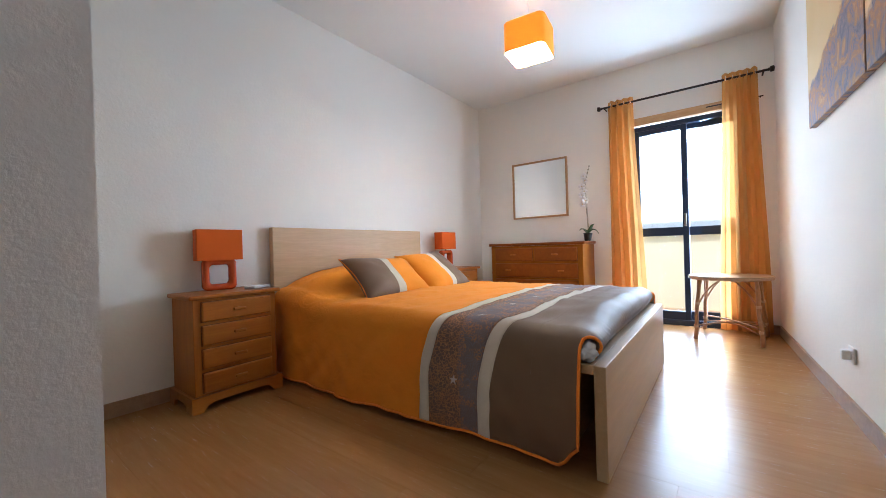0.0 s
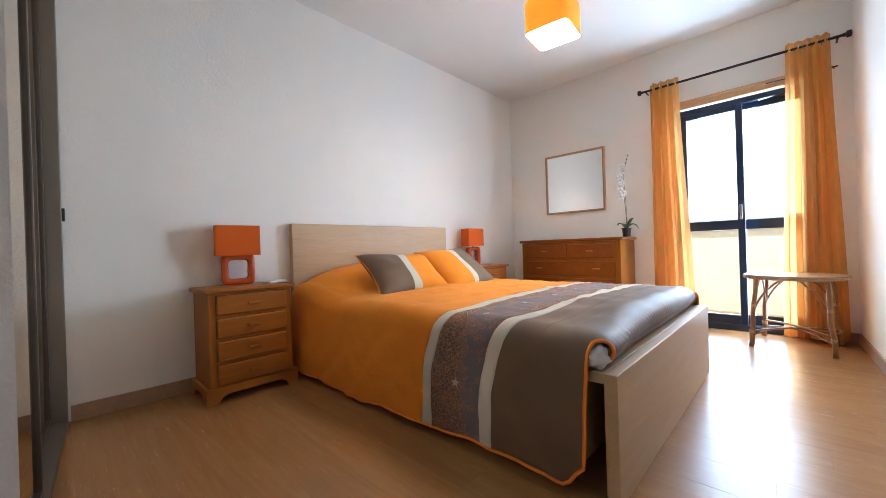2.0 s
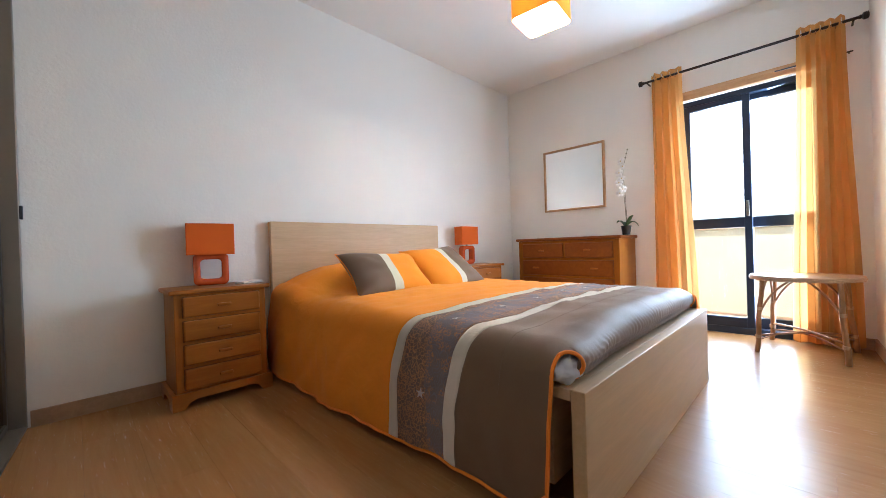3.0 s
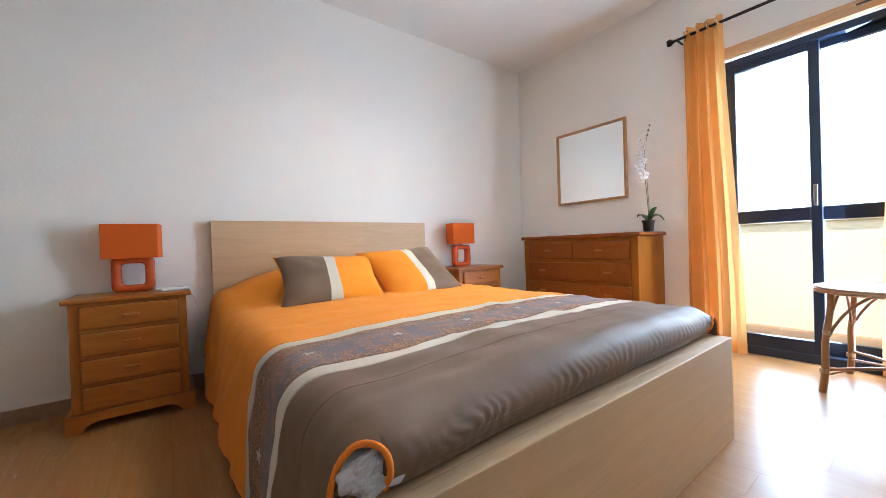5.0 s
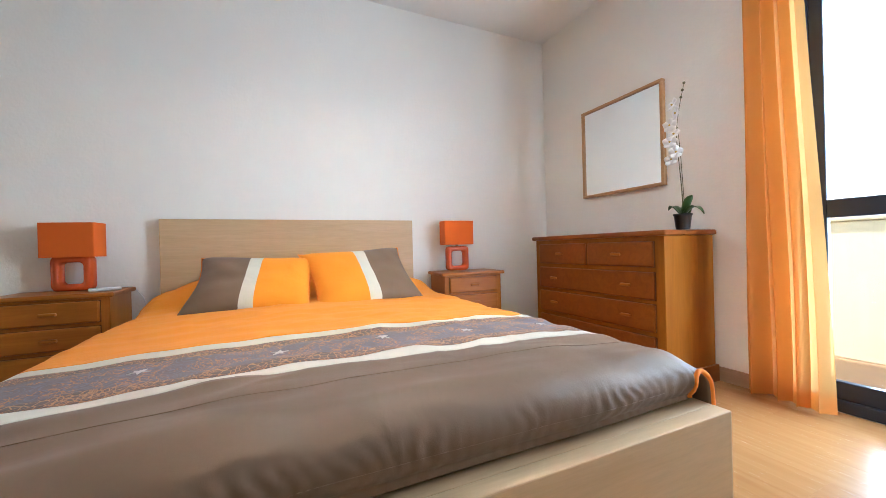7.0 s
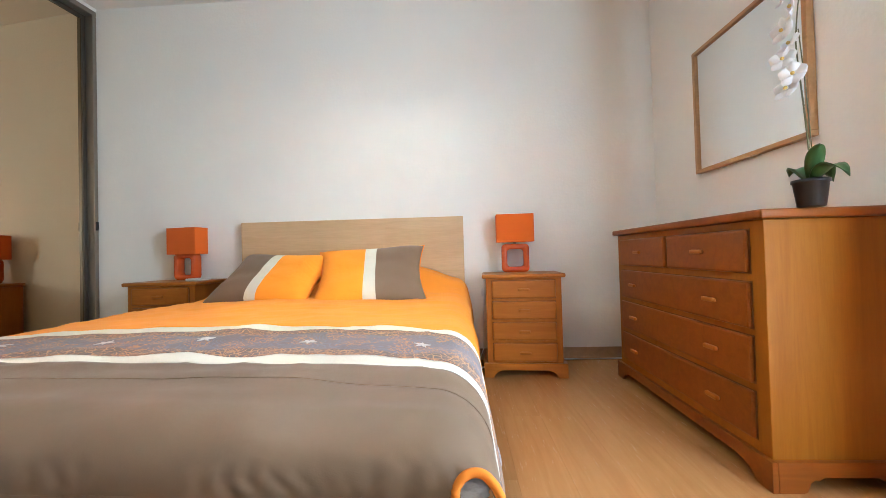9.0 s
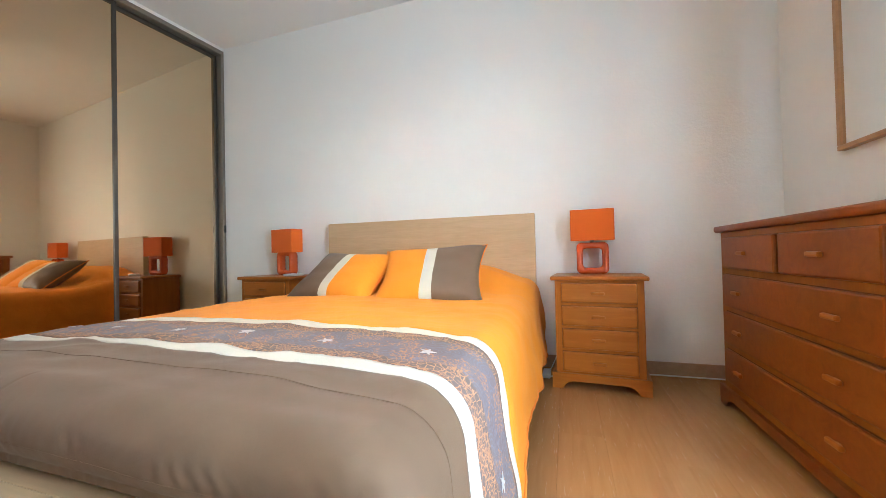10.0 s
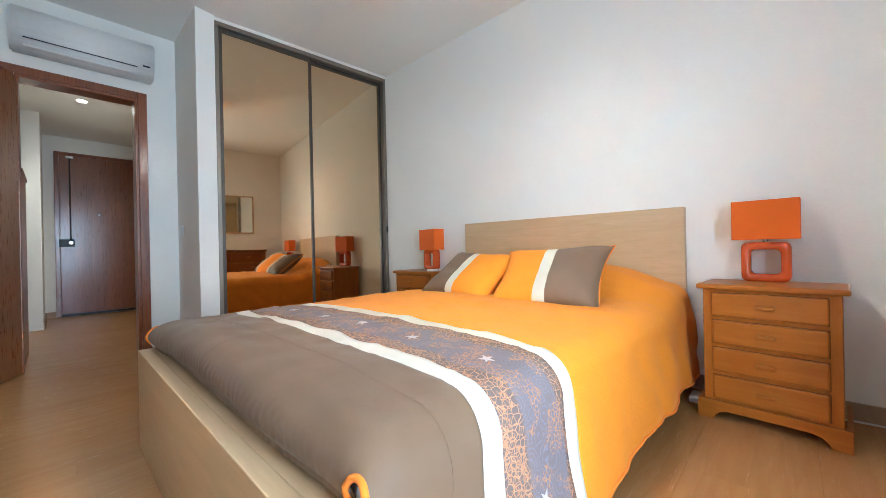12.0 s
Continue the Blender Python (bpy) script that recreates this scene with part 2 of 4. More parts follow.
def add_box(bm, x0, x1, y0, y1, z0, z1, bevel=0.0, seg=2, m=None):
    g = bmesh.ops.create_cube(bm, size=1.0)
    vs = g["verts"]
    mat = Matrix.Translation(((x0 + x1) / 2, (y0 + y1) / 2, (z0 + z1) / 2)) @ Matrix.Diagonal((x1 - x0, y1 - y0, z1 - z0, 1))
    bmesh.ops.transform(bm, matrix=mat, verts=vs)
    if bevel:
        es = list({e for v in vs for e in v.link_edges})
        r = bmesh.ops.bevel(bm, geom=es, offset=bevel, segments=seg, affect="EDGES", profile=0.5)
        vs = list({v for f in r["faces"] for v in f.verts} | {v for v in vs if v.is_valid})
    if m is not None:
        bmesh.ops.transform(bm, matrix=m, verts=vs)
    return vs


def box(x0, x1, y0, y1, z0, z1, bevel=0.0, seg=2):
    bm = bmesh.new()
    add_box(bm, x0, x1, y0, y1, z0, z1, bevel, seg)
    return bm


def prism(points, z0, z1):
    """An upright solid over a plan outline."""
    bm = bmesh.new()
    lo = [bm.verts.new((x, y, z0)) for x, y in points]
    hi = [bm.verts.new((x, y, z1)) for x, y in points]
    bm.faces.new(lo)
    bm.faces.new(hi)
    for i in range(len(points)):
        j = (i + 1) % len(points)
        bm.faces.new((lo[i], lo[j], hi[j], hi[i]))
    return bm


def add_tube(bm, pts, r, sides=8, closed=False):
    pts = [Vector(p) for p in pts]
    rings = []
    n = len(pts)
    radius = r if callable(r) else (lambda k: r)
    for i, p in enumerate(pts):
        a = pts[(i - 1) % n] if closed or i else p
        b = pts[(i + 1) % n] if closed or i < n - 1 else p
        d = (b - a).normalized()
        side = d.cross(Vector((0.13, 0.21, 0.97))).normalized()
        up = side.cross(d)
        k = radius(i / max(1, n - 1))
        rings.append([bm.verts.new(p + side * k * math.cos(q * math.tau / sides) + up * k * math.sin(q * math.tau / sides)) for q in range(sides)])
    for i in range(n if closed else n - 1):
        a, b = rings[i], rings[(i + 1) % n]
        for q in range(sides):
            bm.faces.new((a[q], a[(q + 1) % sides], b[(q + 1) % sides], b[q]))
    if not closed:
        bm.faces.new(rings[0])
        bm.faces.new(rings[-1][::-1])
    return bm


def tube(pts, r, sides=8, closed=False):
    return add_tube(bmesh.new(), pts, r, sides, closed)


def lathe(profile, sides=24, ax=1.0, ay=1.0):
    bm = bmesh.new()
    rings = [[bm.verts.new((r * ax * math.cos(q * math.tau / sides), r * ay * math.sin(q * math.tau / sides), z)) for q in range(sides)] for r, z in profile]
    for a, b in zip(rings, rings[1:]):
        for q in range(sides):
            bm.faces.new((a[q], a[(q + 1) % sides], b[(q + 1) % sides], b[q]))
    bm.faces.new(rings[0])
    bm.faces.new(rings[-1])
    return bm


def surface(f, us, vs):
    bm = bmesh.new()
    g = [[bm.verts.new(f(u, v)) for v in vs] for u in us]
    for i in range(len(us) - 1):
        for j in range(len(vs) - 1):
            bm.faces.new((g[i][j], g[i + 1][j], g[i + 1][j + 1], g[i][j + 1]))
    return bm


def steps(a, b, n):
    return [a + (b - a) * i / n for i in range(n + 1)]


def ease(a, b, x):
    t = max(0.0, min(1.0, (x - a) / (b - a)))
    return t * t * (3 - 2 * t)


def rounded_rect(w, h, r, n=6):
    pts = []
    for cx, cy, a0 in ((w / 2 - r, h / 2 - r, 0), (-w / 2 + r, h / 2 - r, 90), (-w / 2 + r, -h / 2 + r, 180), (w / 2 - r, -h / 2 + r, 270)):
        for k in range(n + 1):
            a = radians(a0 + 90 * k / n)
            pts.append((cx + r * math.cos(a), cy + r * math.sin(a)))
    return pts


# ---- the room's shell ----
H = 2.89
WX = -2.67                      # wall behind the headboard
WY = 4.93                       # window wall
DY = -0.28                      # wall with the bedroom door
WIN = (-0.70, 0.34, 0.0, 2.26)   # window opening: x0, x1, z0, z1
EAST = ((0.545, WY), (0.74, DY))  # wall with the picture


def east(y):
    (xa, ya), (xb, yb) = EAST
    return xa + (xb - xa) * (y - ya) / (yb - ya)


solid("wall_west", prism([(WX - 0.2, -0.5), (WX, -0.5), (WX, WY), (WX - 0.2, WY)], -0.1, H), WALL, "white plastered wall behind the bed", "wall", "structure")
bm = prism([(WX - 0.2, WY), (WIN[0], WY), (WIN[0], WY + 0.28), (WX - 0.2, WY + 0.28)], -0.1, H)
add_box(bm, WIN[1], 1.0, WY, WY + 0.28, -0.1, H)
add_box(bm, WIN[0], WIN[1], WY, WY + 0.28, WIN[3], H)
add_box(bm, WIN[0], WIN[1], WY, WY + 0.28, -0.1, -0.002)
solid("wall_north", bm, WALL, "white plastered wall with the balcony window", "wall", "structure")
solid("wall_east", prism([EAST[0], (EAST[0][0] + 0.2, WY), (EAST[1][0] + 0.2, DY), EAST[1]], -0.1, H), WALL, "white plastered side wall with a canvas diptych", "wall", "structure")
DOOR = (-0.515, 0.205, 2.262)
bm = box(-0.799, DOOR[0], DY - 0.15, DY, -0.1, H)
add_box(bm, DOOR[1], EAST[1][0] + 0.2, DY - 0.15, DY, -0.1, H)
add_box(bm, DOOR[0], DOOR[1], DY - 0.15, DY, DOOR[2], H)
solid("wall_south", bm, WALL, "white plastered wall with the bedroom door", "wall", "structure")
# plastered pier that ends the wardrobe
solid("wall_pier", prism([(-0.945, 0.425), (-0.945, DY - 0.15), (-0.80, DY - 0.15), (-0.80, 0.452)], -0.1, H), WALL, "white plastered pier beside the wardrobe", "wall", "structure")
solid("ceiling", box(WX - 0.2, 1.0, DY - 0.15, WY + 0.28, H, H + 0.15), CEIL, "white plastered bedroom ceiling", "ceiling", "structure")

floor = solid("floor", box(WX - 0.2, 0.94, -3.9, WY + 0.03, -0.12, -0.010), plain("subfloor", (0.10, 0.06, 0.03), 0.8), "oak laminate floor of bedroom and hall", "floor", "structure")


def skirting(name, p, q, inward):
    (xa, ya), (xb, yb) = p, q
    nx, ny = inward
    t = 0.013
    bm = prism([(xa, ya), (xb, yb), (xb + nx * t, yb + ny * t), (xa + nx * t, ya + ny * t)], 0.0, 0.085)
    solid(name, bm, SKIRT, "brown wooden skirting board along the wall", "skirting board", "structure")


skirting("baseboard", (WX, 0.54), (WX, WY), (1, 0))
skirting("baseboard", (WX + 0.013, WY), (WIN[0] - 0.03, WY), (0, -1))
skirting("baseboard", (WIN[1] + 0.03, WY), (EAST[0][0], WY), (0, -1))
skirting("baseboard", (east(WY - 0.013), WY - 0.013), (east(DY + 0.02), DY + 0.02), (-1, 0))
skirting("baseboard", (-0.80, DY), (DOOR[0] - 0.066, DY), (0, 1))
skirting("baseboard", (-0.80, DY + 0.013), (-0.80, 0.448), (1, 0))

# ---- balcony window ----
x0, x1, z0, z1 = WIN
window = thing("window_1", 0, 0, 0, 0, "dark aluminium sliding balcony window with four panes", "window", kind="structure")
FY = 5.01
bm = bmesh.new()
zt = 2.195
for a in ((x0, x0 + 0.045, 0.0, zt), (x1 - 0.045, x1, 0.0, zt), (x0 + 0.045, x1 - 0.045, zt - 0.05, zt), (x0 + 0.045, x1 - 0.045, 0.0, 0.06)):
    add_box(bm, a[0], a[1], FY - 0.05, FY + 0.06, a[2], a[3], 0.004, 1)
part("window_frame", bm, ALU, window, "dark aluminium frame, tinted blue by painted window glare")
XM = -0.18
for k, (a, b, yy) in enumerate(((x0 + 0.045, XM + 0.028, FY - 0.022), (XM - 0.028, x1 - 0.045, FY + 0.026))):
    bm = bmesh.new()
    zs, ze = 0.06, zt - 0.05
    w = 0.055
    for q in ((a, a + w, zs, ze), (b - w, b, zs, ze), (a + w, b - w, zs, zs + 0.09), (a + w, b - w, ze - 0.05, ze), (a + w, b - w, 0.965, 1.055)):
        add_box(bm, q[0], q[1], yy - 0.018, yy + 0.018, q[2], q[3], 0.003, 1)
    part("sash", bm, ALU, window, "dark aluminium sliding sash")
    for q in ((0.15, 0.965), (1.055, ze - 0.05)):
        g = part("pane", box(a + w - 0.004, b - w + 0.004, yy - 0.003, yy + 0.003, q[0] - 0.004, q[1] + 0.004), GLASS, window, "clear glass pane")
        g.visible_shadow = False
part("handle", box(XM - 0.012, XM + 0.008, FY - 0.062, FY - 0.04, 1.06, 1.20, 0.004), BRONZE, window, "grey metal latch handle")
part("window_sill", box(x0, x1, FY + 0.06, WY + 0.28, -0.002, 0.05, 0.004), TERRACOTTA, window, "terracotta threshold")
blind = thing("blind_box", 0, 0, 0, 0, "pale wooden roller blind box lid above the window", "blind box", kind="structure")
part("lid", box(x0 + 0.002, x1 - 0.002, WY - 0.012, FY - 0.052, 2.205, 2.258, 0.004), TRIMWOOD, blind)
part("moulding", box(x0 - 0.02, x1 + 0.02, WY - 0.016, WY - 0.002, 2.255, 2.285, 0.003), TRIMWOOD, blind)

# ---- outside: balcony, street, houses opposite ----
solid("balcony_floor", box(-3.2, 2.6, WY + 0.28, 6.35, -0.14, -0.02), TERRACOTTA, "terracotta tiled balcony floor", "balcony", "structure")
bm = box(-3.2, 2.6, 6.2, 6.35, -0.02, 0.98, 0.01)
add_box(bm, -3.2, 2.6, 6.17, 6.38, 0.982, 1.03, 0.01)
solid("balcony_parapet", bm, PARAPET, "cream rendered balcony parapet wall", "parapet", "structure")
solid("ground", box(-600, 600, 6.6, 900, -9.2, -9.0), GLARE_GROUND, "street ground beyond the balcony, its colour paled for the glare", "ground", "structure")


def house(x, y, w, h, rows, cols):
    t = thing("apartment_building", x, y, -9.0, 0, "white rendered apartment building across the street", "building")
    bm = box(-w / 2, w / 2, 0, 9, 0, h)
    part("wall", bm, FACADE, t)
    part("roof", box(-w / 2 - 0.2, w / 2 + 0.2, -0.2, 9.2, h, h + 0.3, 0.03), FACADE, t)
    for r in range(rows):
        for c in range(cols):
            cx, cz = -w / 2 + (c + 0.5) * w / cols, 6.0 + r * 6.0
            wnd = part("window", box(cx - 0.6, cx + 0.6, -0.03, 0.02, cz, cz + 0.9), BLUEGLASS, t, "greenish glass window")
            part("sill", box(cx - 0.7, cx + 0.7, -0.09, -0.032, cz - 0.09, cz - 0.005), FACADE, wnd)


house(-2, 64, 56, 12.6, 1, 7)
# added glowing plane: makes everything past the street look overexposed
solid("backdrop", box(-260, 260, 110, 111, -9, 150), BACKDROP_GLOW, "glowing white backdrop added for the overexposed view beyond the street", "backdrop", "structure")

# ---- curtains and rod ----
rod = thing("curtain_rod", 0, 4.84, 2.46, 0, "dark iron curtain rod with turned end knobs", "curtain rod")
part("rod", tube([(-0.955, 0, 0), (0.49, 0, 0)], 0.011, 12), IRON, rod, smooth=True)
for sx, d in ((-0.955, -1), (0.49, 1)):
    bm = lathe([(0.014, 0), (0.016, 0.006), (0.012, 0.012), (0.026, 0.02), (0.026, 0.045), (0.012, 0.05)], 16)
    bmesh.ops.transform(bm, matrix=Matrix.Translation((sx, 0, 0)) @ Matrix.Rotation(radians(90 * d), 4, "Y"), verts=bm.verts)
    part("finial", bm, IRON, rod, "dark turned end knob")
for sx in (-0.925, 0.46):
    part("bracket", tube([(sx, 0.0, -0.012), (sx, 0.089, -0.012)], 0.007, 8), IRON, rod)
thin = thing("inner_rod", 0, 4.89, 2.245, 0, "thin dark net-curtain rod behind the curtains", "curtain rod")
part("rod", tube([(0.02, 0, 0), (0.46, 0, 0)], 0.006, 8), IRON, thin)
part("bracket", tube([(0.44, 0.0, 0), (0.44, 0.039, 0)], 0.005, 8), IRON, thin)


def curtain(xa, xb, ba, bb, folds, phase, label):
    t = thing("curtain", (ba + bb) / 2, 4.84, 0.0, 0, label, "curtain", "curtains at the window")
    cx = (ba + bb) / 2

    def f(u, v):
        z = 2.515 - v * (2.515 - 0.02)
        spread = ease(0.0, 1.0, v)
        lo, hi = xa + (ba - xa) * spread, xb + (bb - xb) * spread
        wob = 0.10 * math.sin(u * 9 + phase) * v
        a = (u * folds + wob) * math.tau + phase
        amp = 0.030 + 0.012 * math.sin(u * 5 + phase * 2) + 0.012 * v
        x = lo + (hi - lo) * u + 0.012 * math.sin(2 * a) * (0.4 + 0.6 * v) - cx
        y = amp * math.sin(a) + 0.015 * math.sin(v * 5 + u * 7 + phase) * v
        return (x, y, z)

    part("cloth", surface(f, steps(0, 1, folds * 22), steps(0, 1, 44)), CURTAIN, t, smooth=True)
    part("hem", surface(lambda u, v: (f(u, 0.966 + 0.034 * v)[0], f(u, 0.966 + 0.034 * v)[1] - 0.004, f(u, 0.966 + 0.034 * v)[2]), steps(0, 1, folds * 22), steps(0, 1, 3)), CURTAIN, t, "doubled hem", smooth=True)
    for k in range(folds * 2):
        u = (k + 0.25) / (folds * 2)
        p = f(u, 0.055 / 2.495)
        ring = [(p[0] + 0.003, p[1] + 0.022 * math.cos(q), 2.46 + 0.022 * math.sin(q)) for q in steps(0, math.tau, 16)[:-1]]
        part("eyelet", tube(ring, 0.0035, 6, True), CHROME, t)


curtain(-0.895, -0.635, -0.91, -0.545, 4, 0.4, "orange voile curtain with eyelets, gathered to one side")
curtain(0.15, 0.42, 0.10, 0.475, 5, 1.3, "orange voile curtain with eyelets, hanging by the side wall")

# ---- wardrobe with bronze mirrors ----
ANG = math.degrees(math.atan2(0.41 - 0.53, -0.945 + 2.67))
WLEN = math.hypot(1.725, 0.12)
robe = thing("wardrobe", WX, 0.53, 0, ANG, "built-in wardrobe with two bronze mirror sliding doors", "wardrobe")
bm = bmesh.new()
add_box(bm, 0.004, WLEN - 0.004, -0.11, 0.0, 2.822, 2.862, 0.003, 1)
add_box(bm, 0.004, WLEN - 0.004, -0.11, 0.0, 0.001, 0.018, 0.003, 1)
add_box(bm, 0.004, 0.035, -0.11, 0.0, 0.018, 2.822, 0.003, 1)
add_box(bm, WLEN - 0.035, WLEN - 0.004, -0.11, 0.0, 0.018, 2.822, 0.003, 1)
part("frame", bm, BRONZE, robe, "bronze-grey metal track frame")
part("back", box(0.004, WLEN - 0.004, -0.5, -0.48, 0.001, 2.86), plain("wardrobe_inside", (0.25, 0.2, 0.15), 0.7), robe)
half = WLEN / 2 + 0.028
for a, b, yy in ((0.036, half + 0.015, -0.075), (half - 0.015, WLEN - 0.036, -0.03)):
    d = new("door")
    d.parent = robe
    bm = bmesh.new()
    for q in ((a, a + 0.028, 0.02, 2.818), (b - 0.028, b, 0.02, 2.818), (a + 0.028, b - 0.028, 0.02, 0.06), (a + 0.028, b - 0.028, 2.783, 2.818)):
        add_box(bm, q[0], q[1], yy - 0.014, yy + 0.014, q[2], q[3], 0.004, 2)
    d2 = part("door_frame", bm, STILE, d, "dark bronze metal stiles")
    part("mirror", box(a + 0.024, b - 0.024, yy - 0.003, yy + 0.003, 0.055, 2.788), BRONZE_MIRROR, d, "bronze-tinted mirror")
part("lock", box(0.012, 0.03, 0.0, 0.012, 1.08, 1.15, 0.003), BLACK, robe, "small black buffer")
solid("wall_above_wardrobe", prism([(WX, 0.527), (-0.945, 0.407), (-0.945, 0.26), (WX, 0.38)], 2.864, H), WALL, "plaster strip above the wardrobe", "wall", "structure")

# ---- bed ----
YL, YR, YC = 1.75, 3.47, 2.61
bed = thing("bed", -1.5, YC, 0, 0, "pale oak veneer double bed with high headboard", "bed")
part("headboard", box(-1.155, -1.10, YL - YC, YR - YC, 0.0, 1.10, 0.004), BEECH, bed, "pale oak panel headboard")
part("footboard", box(1.208, 1.252, YL - YC, YR - YC, 0.0, 0.438, 0.003), BEECH, bed, "pale oak footboard panel")
part("ledge", box(1.10, 1.2075, YL - YC, YR - YC, 0.402, 0.437, 0.002), BEECH, bed, "flat oak ledge on the footboard")
part("inner_panel", box(1.10, 1.125, YL - YC + 0.04, YR - YC - 0.04, 0.10, 0.404, 0.003), BEECH, bed)
for s in (-1, 1):
    part("side_rail", box(-1.10, 1.10, s * 0.84 - 0.012, s * 0.84 + 0.012, 0.16, 0.385, 0.003), BEECH, bed)
part("slat_base", box(-1.09, 1.08, -0.82, 0.82, 0.22, 0.25), BEECH, bed)
part("midbeam_leg", box(-0.05, 0.05, -0.04, 0.04, 0.0, 0.22), BEECH, bed)
bm = box(-1.0, 1.02, -0.79, 0.79, 0.0, 0.235, 0.05, 4)
mat_t = tagged(new("mattress", mesh_of(bm, "mattress", MATTRESS, True)), "pale quilted mattress on the bed base", "mattress")
mat_t.matrix_basis = pose(-1.52, YC, 0.25)

# duvet: a sheet laid over the bed, hanging at both sides
HALF, RAD = 0.80, 0.10
ROLL, END = -0.402, -0.167
CUTS, ARCH = {-1: 0.803, 1: 0.815}, 0.055
SIDE_END = {-1: -0.337, 1: -0.305}


def hem_z(x, side):
    wave = 0.008 * math.sin(x * 3.1 + side) + 0.005 * math.sin(x * 7.3 + 2 * side)
    if side < 0:
        return 0.026 + wave + 0.028 * ease(-1.1, -0.7, x) + 0.03 * (1 - ease(-2.55, -2.1, x)) + 0.085 * ease(-0.44, -0.335, x) ** 2
    return 0.112 + 0.6 * wave - 0.03 * ease(-0.9, -0.45, x) + 0.035 * ease(-0.43, -0.33, x)


def top_z(x, y):
    d = abs(y - YC) / 0.9
    head = 0.18 * (1 - ease(-2.40, -2.02, x)) * (1 - d ** 3.2)
    crown = 0.03 * (1 - d * d)
    wob = 0.008 * noise.noise((x * 3.1, y * 2.6, 1.7)) + 0.006 * noise.noise((x * 9, y * 7, 4.0)) + 0.004 * noise.noise((x * 16, y * 5, 6.0))
    crinkle = 0.009 * (1 - abs(noise.noise((x * 7 + y * 3, y * 4.5 - x * 2, 2.5)))) ** 6 * (0.4 + noise.noise((x * 2.3, y * 2.1, 7.7)))
    return 0.56 + crown + head + wob + crinkle * (1 - ease(-0.62, -0.5, x))


def duvet(u, v):
    """u runs along the bed from the headboard (x) and v across it, in metres of cloth from the middle."""
    side = 1 if v >= 0 else -1
    a = abs(v)
    flat = HALF - 0.03
    arc = RAD * math.pi / 2
    skew = -0.115 * ease(0.6, 1.15, a) if side < 0 else 0.05 * ease(0.65, 1.1, a)
    x = u + skew * ease(-2.3, -1.2, u) * (1 - ease(-0.62, -0.42, u))
    if a <= flat:
        y, drop, out = a, 0.0, 0.0
    elif a <= flat + arc:
        q = (a - flat) / RAD
        y, drop = flat + RAD * math.sin(q), RAD * (1 - math.cos(q))
    else:
        y, drop = flat + RAD, RAD + (a - flat - arc)
    s = ease(flat, flat + 0.5, a)
    pleat = 0.012 * math.sin(x * 6.5 + side * 1.3 + 0.8 * math.sin(x * 3)) + 0.004 * math.sin(x * 19 + 2)
    y += s * (0.045 + pleat) + (0.016 * noise.noise((x * 4, v * 4, 9.0)) + 0.007 * noise.noise((x * 11 + v * 5, v * 7, 3.0))) * s
    fold = noise.noise((x * 5 + a * 4, a * 2.4, 5.0 + side))
    y += s * 0.032 * (math.sqrt(fold * fold + 0.02) - 0.2) * (1 - ease(-0.62, -0.45, u))
    yy = YC + side * y
    z = top_z(x, YC + side * min(a, flat)) - drop
    # the foot end rolls over on to the ledge; the corner between it and the hanging side is cut out
    cut = CUTS[side]
    w = 1 - ease(cut, cut + 0.10, a)
    if u > ROLL and w > 0:
        turn = (END - ROLL) / 2.5
        q = (u - ROLL) / turn
        crumple = ease(0.8, 1.6, q) * (0.5 + 0.7 * noise.noise((yy * 6, 0.3, 8.0)))
        pucker = 0.0026 * math.sin(yy * 185 + 7 * noise.noise((yy * 9, q * 1.5, 2.0))) * crumple
        rx = u + (ROLL + (0.105 + (0.02 if side < 0 else -0.008) * ease(0.40, 0.78, a)) * (1 + 0.04 * noise.noise((yy * 4, 2.0, 0.0))) * math.sin(min(q, 2.2)) - u) * ease(0, 0.9, q) + pucker
        deep = (z - 0.449) / (1 - math.cos(2.5))
        rz = z - deep * (1 - math.cos(q)) + 0.6 * pucker
        x, z = x + (rx - x) * w, z + (rz - z) * w
    return Vector((x, yy, z))


def cloth_v(u, side):
    """The cloth's length from the middle to the hem."""
    top = top_z(u, YC + side * (HALF - 0.03))
    return HALF - 0.03 + RAD * math.pi / 2 + (top - RAD - hem_z(u, side))


def duvet_panel(name, ua, ub, nu, material, label):
    us = steps(ua, ub, nu)
    bm = surface(lambda u, k: duvet(u, (cloth_v(u, 1) if k >= 0 else cloth_v(u, -1)) * k), us, [math.copysign(abs(k) ** 0.9, k) for k in steps(-1, 1, 170)])
    ob = part(name, bm, material, quilt, label, True)
    m = ob.modifiers.new("thick", "SOLIDIFY")
    m.thickness, m.offset = 0.012, -1.0
    return ob


quilt = thing("bedspread", 0, 0, 0, 0, "orange and taupe bedspread with cream stripes and embroidered band", "bedspread")
duvet_panel("orange_panel", -2.59, -1.02, 90, ORANGE, "plain orange cotton panel")
duvet_panel("stripe", -1.02, -0.96, 4, CREAM, "cream cotton stripe")
duvet_panel("band", -0.96, -0.675, 14, BAND, "grey-mauve band embroidered in orange")
duvet_panel("stripe", -0.675, -0.61, 4, CREAM, "cream cotton stripe")


def taupe_end(v):
    """Where the taupe cloth ends: at the ledge, or at the slit of the corner."""
    side = 1 if v >= 0 else -1
    a, e, cut = abs(v), SIDE_END[side], CUTS[side]
    if a < cut:
        return END
    if a < cut + ARCH:
        return e + ARCH - math.sqrt(max(0.0, ARCH ** 2 - (cut + ARCH - a) ** 2))
    return e


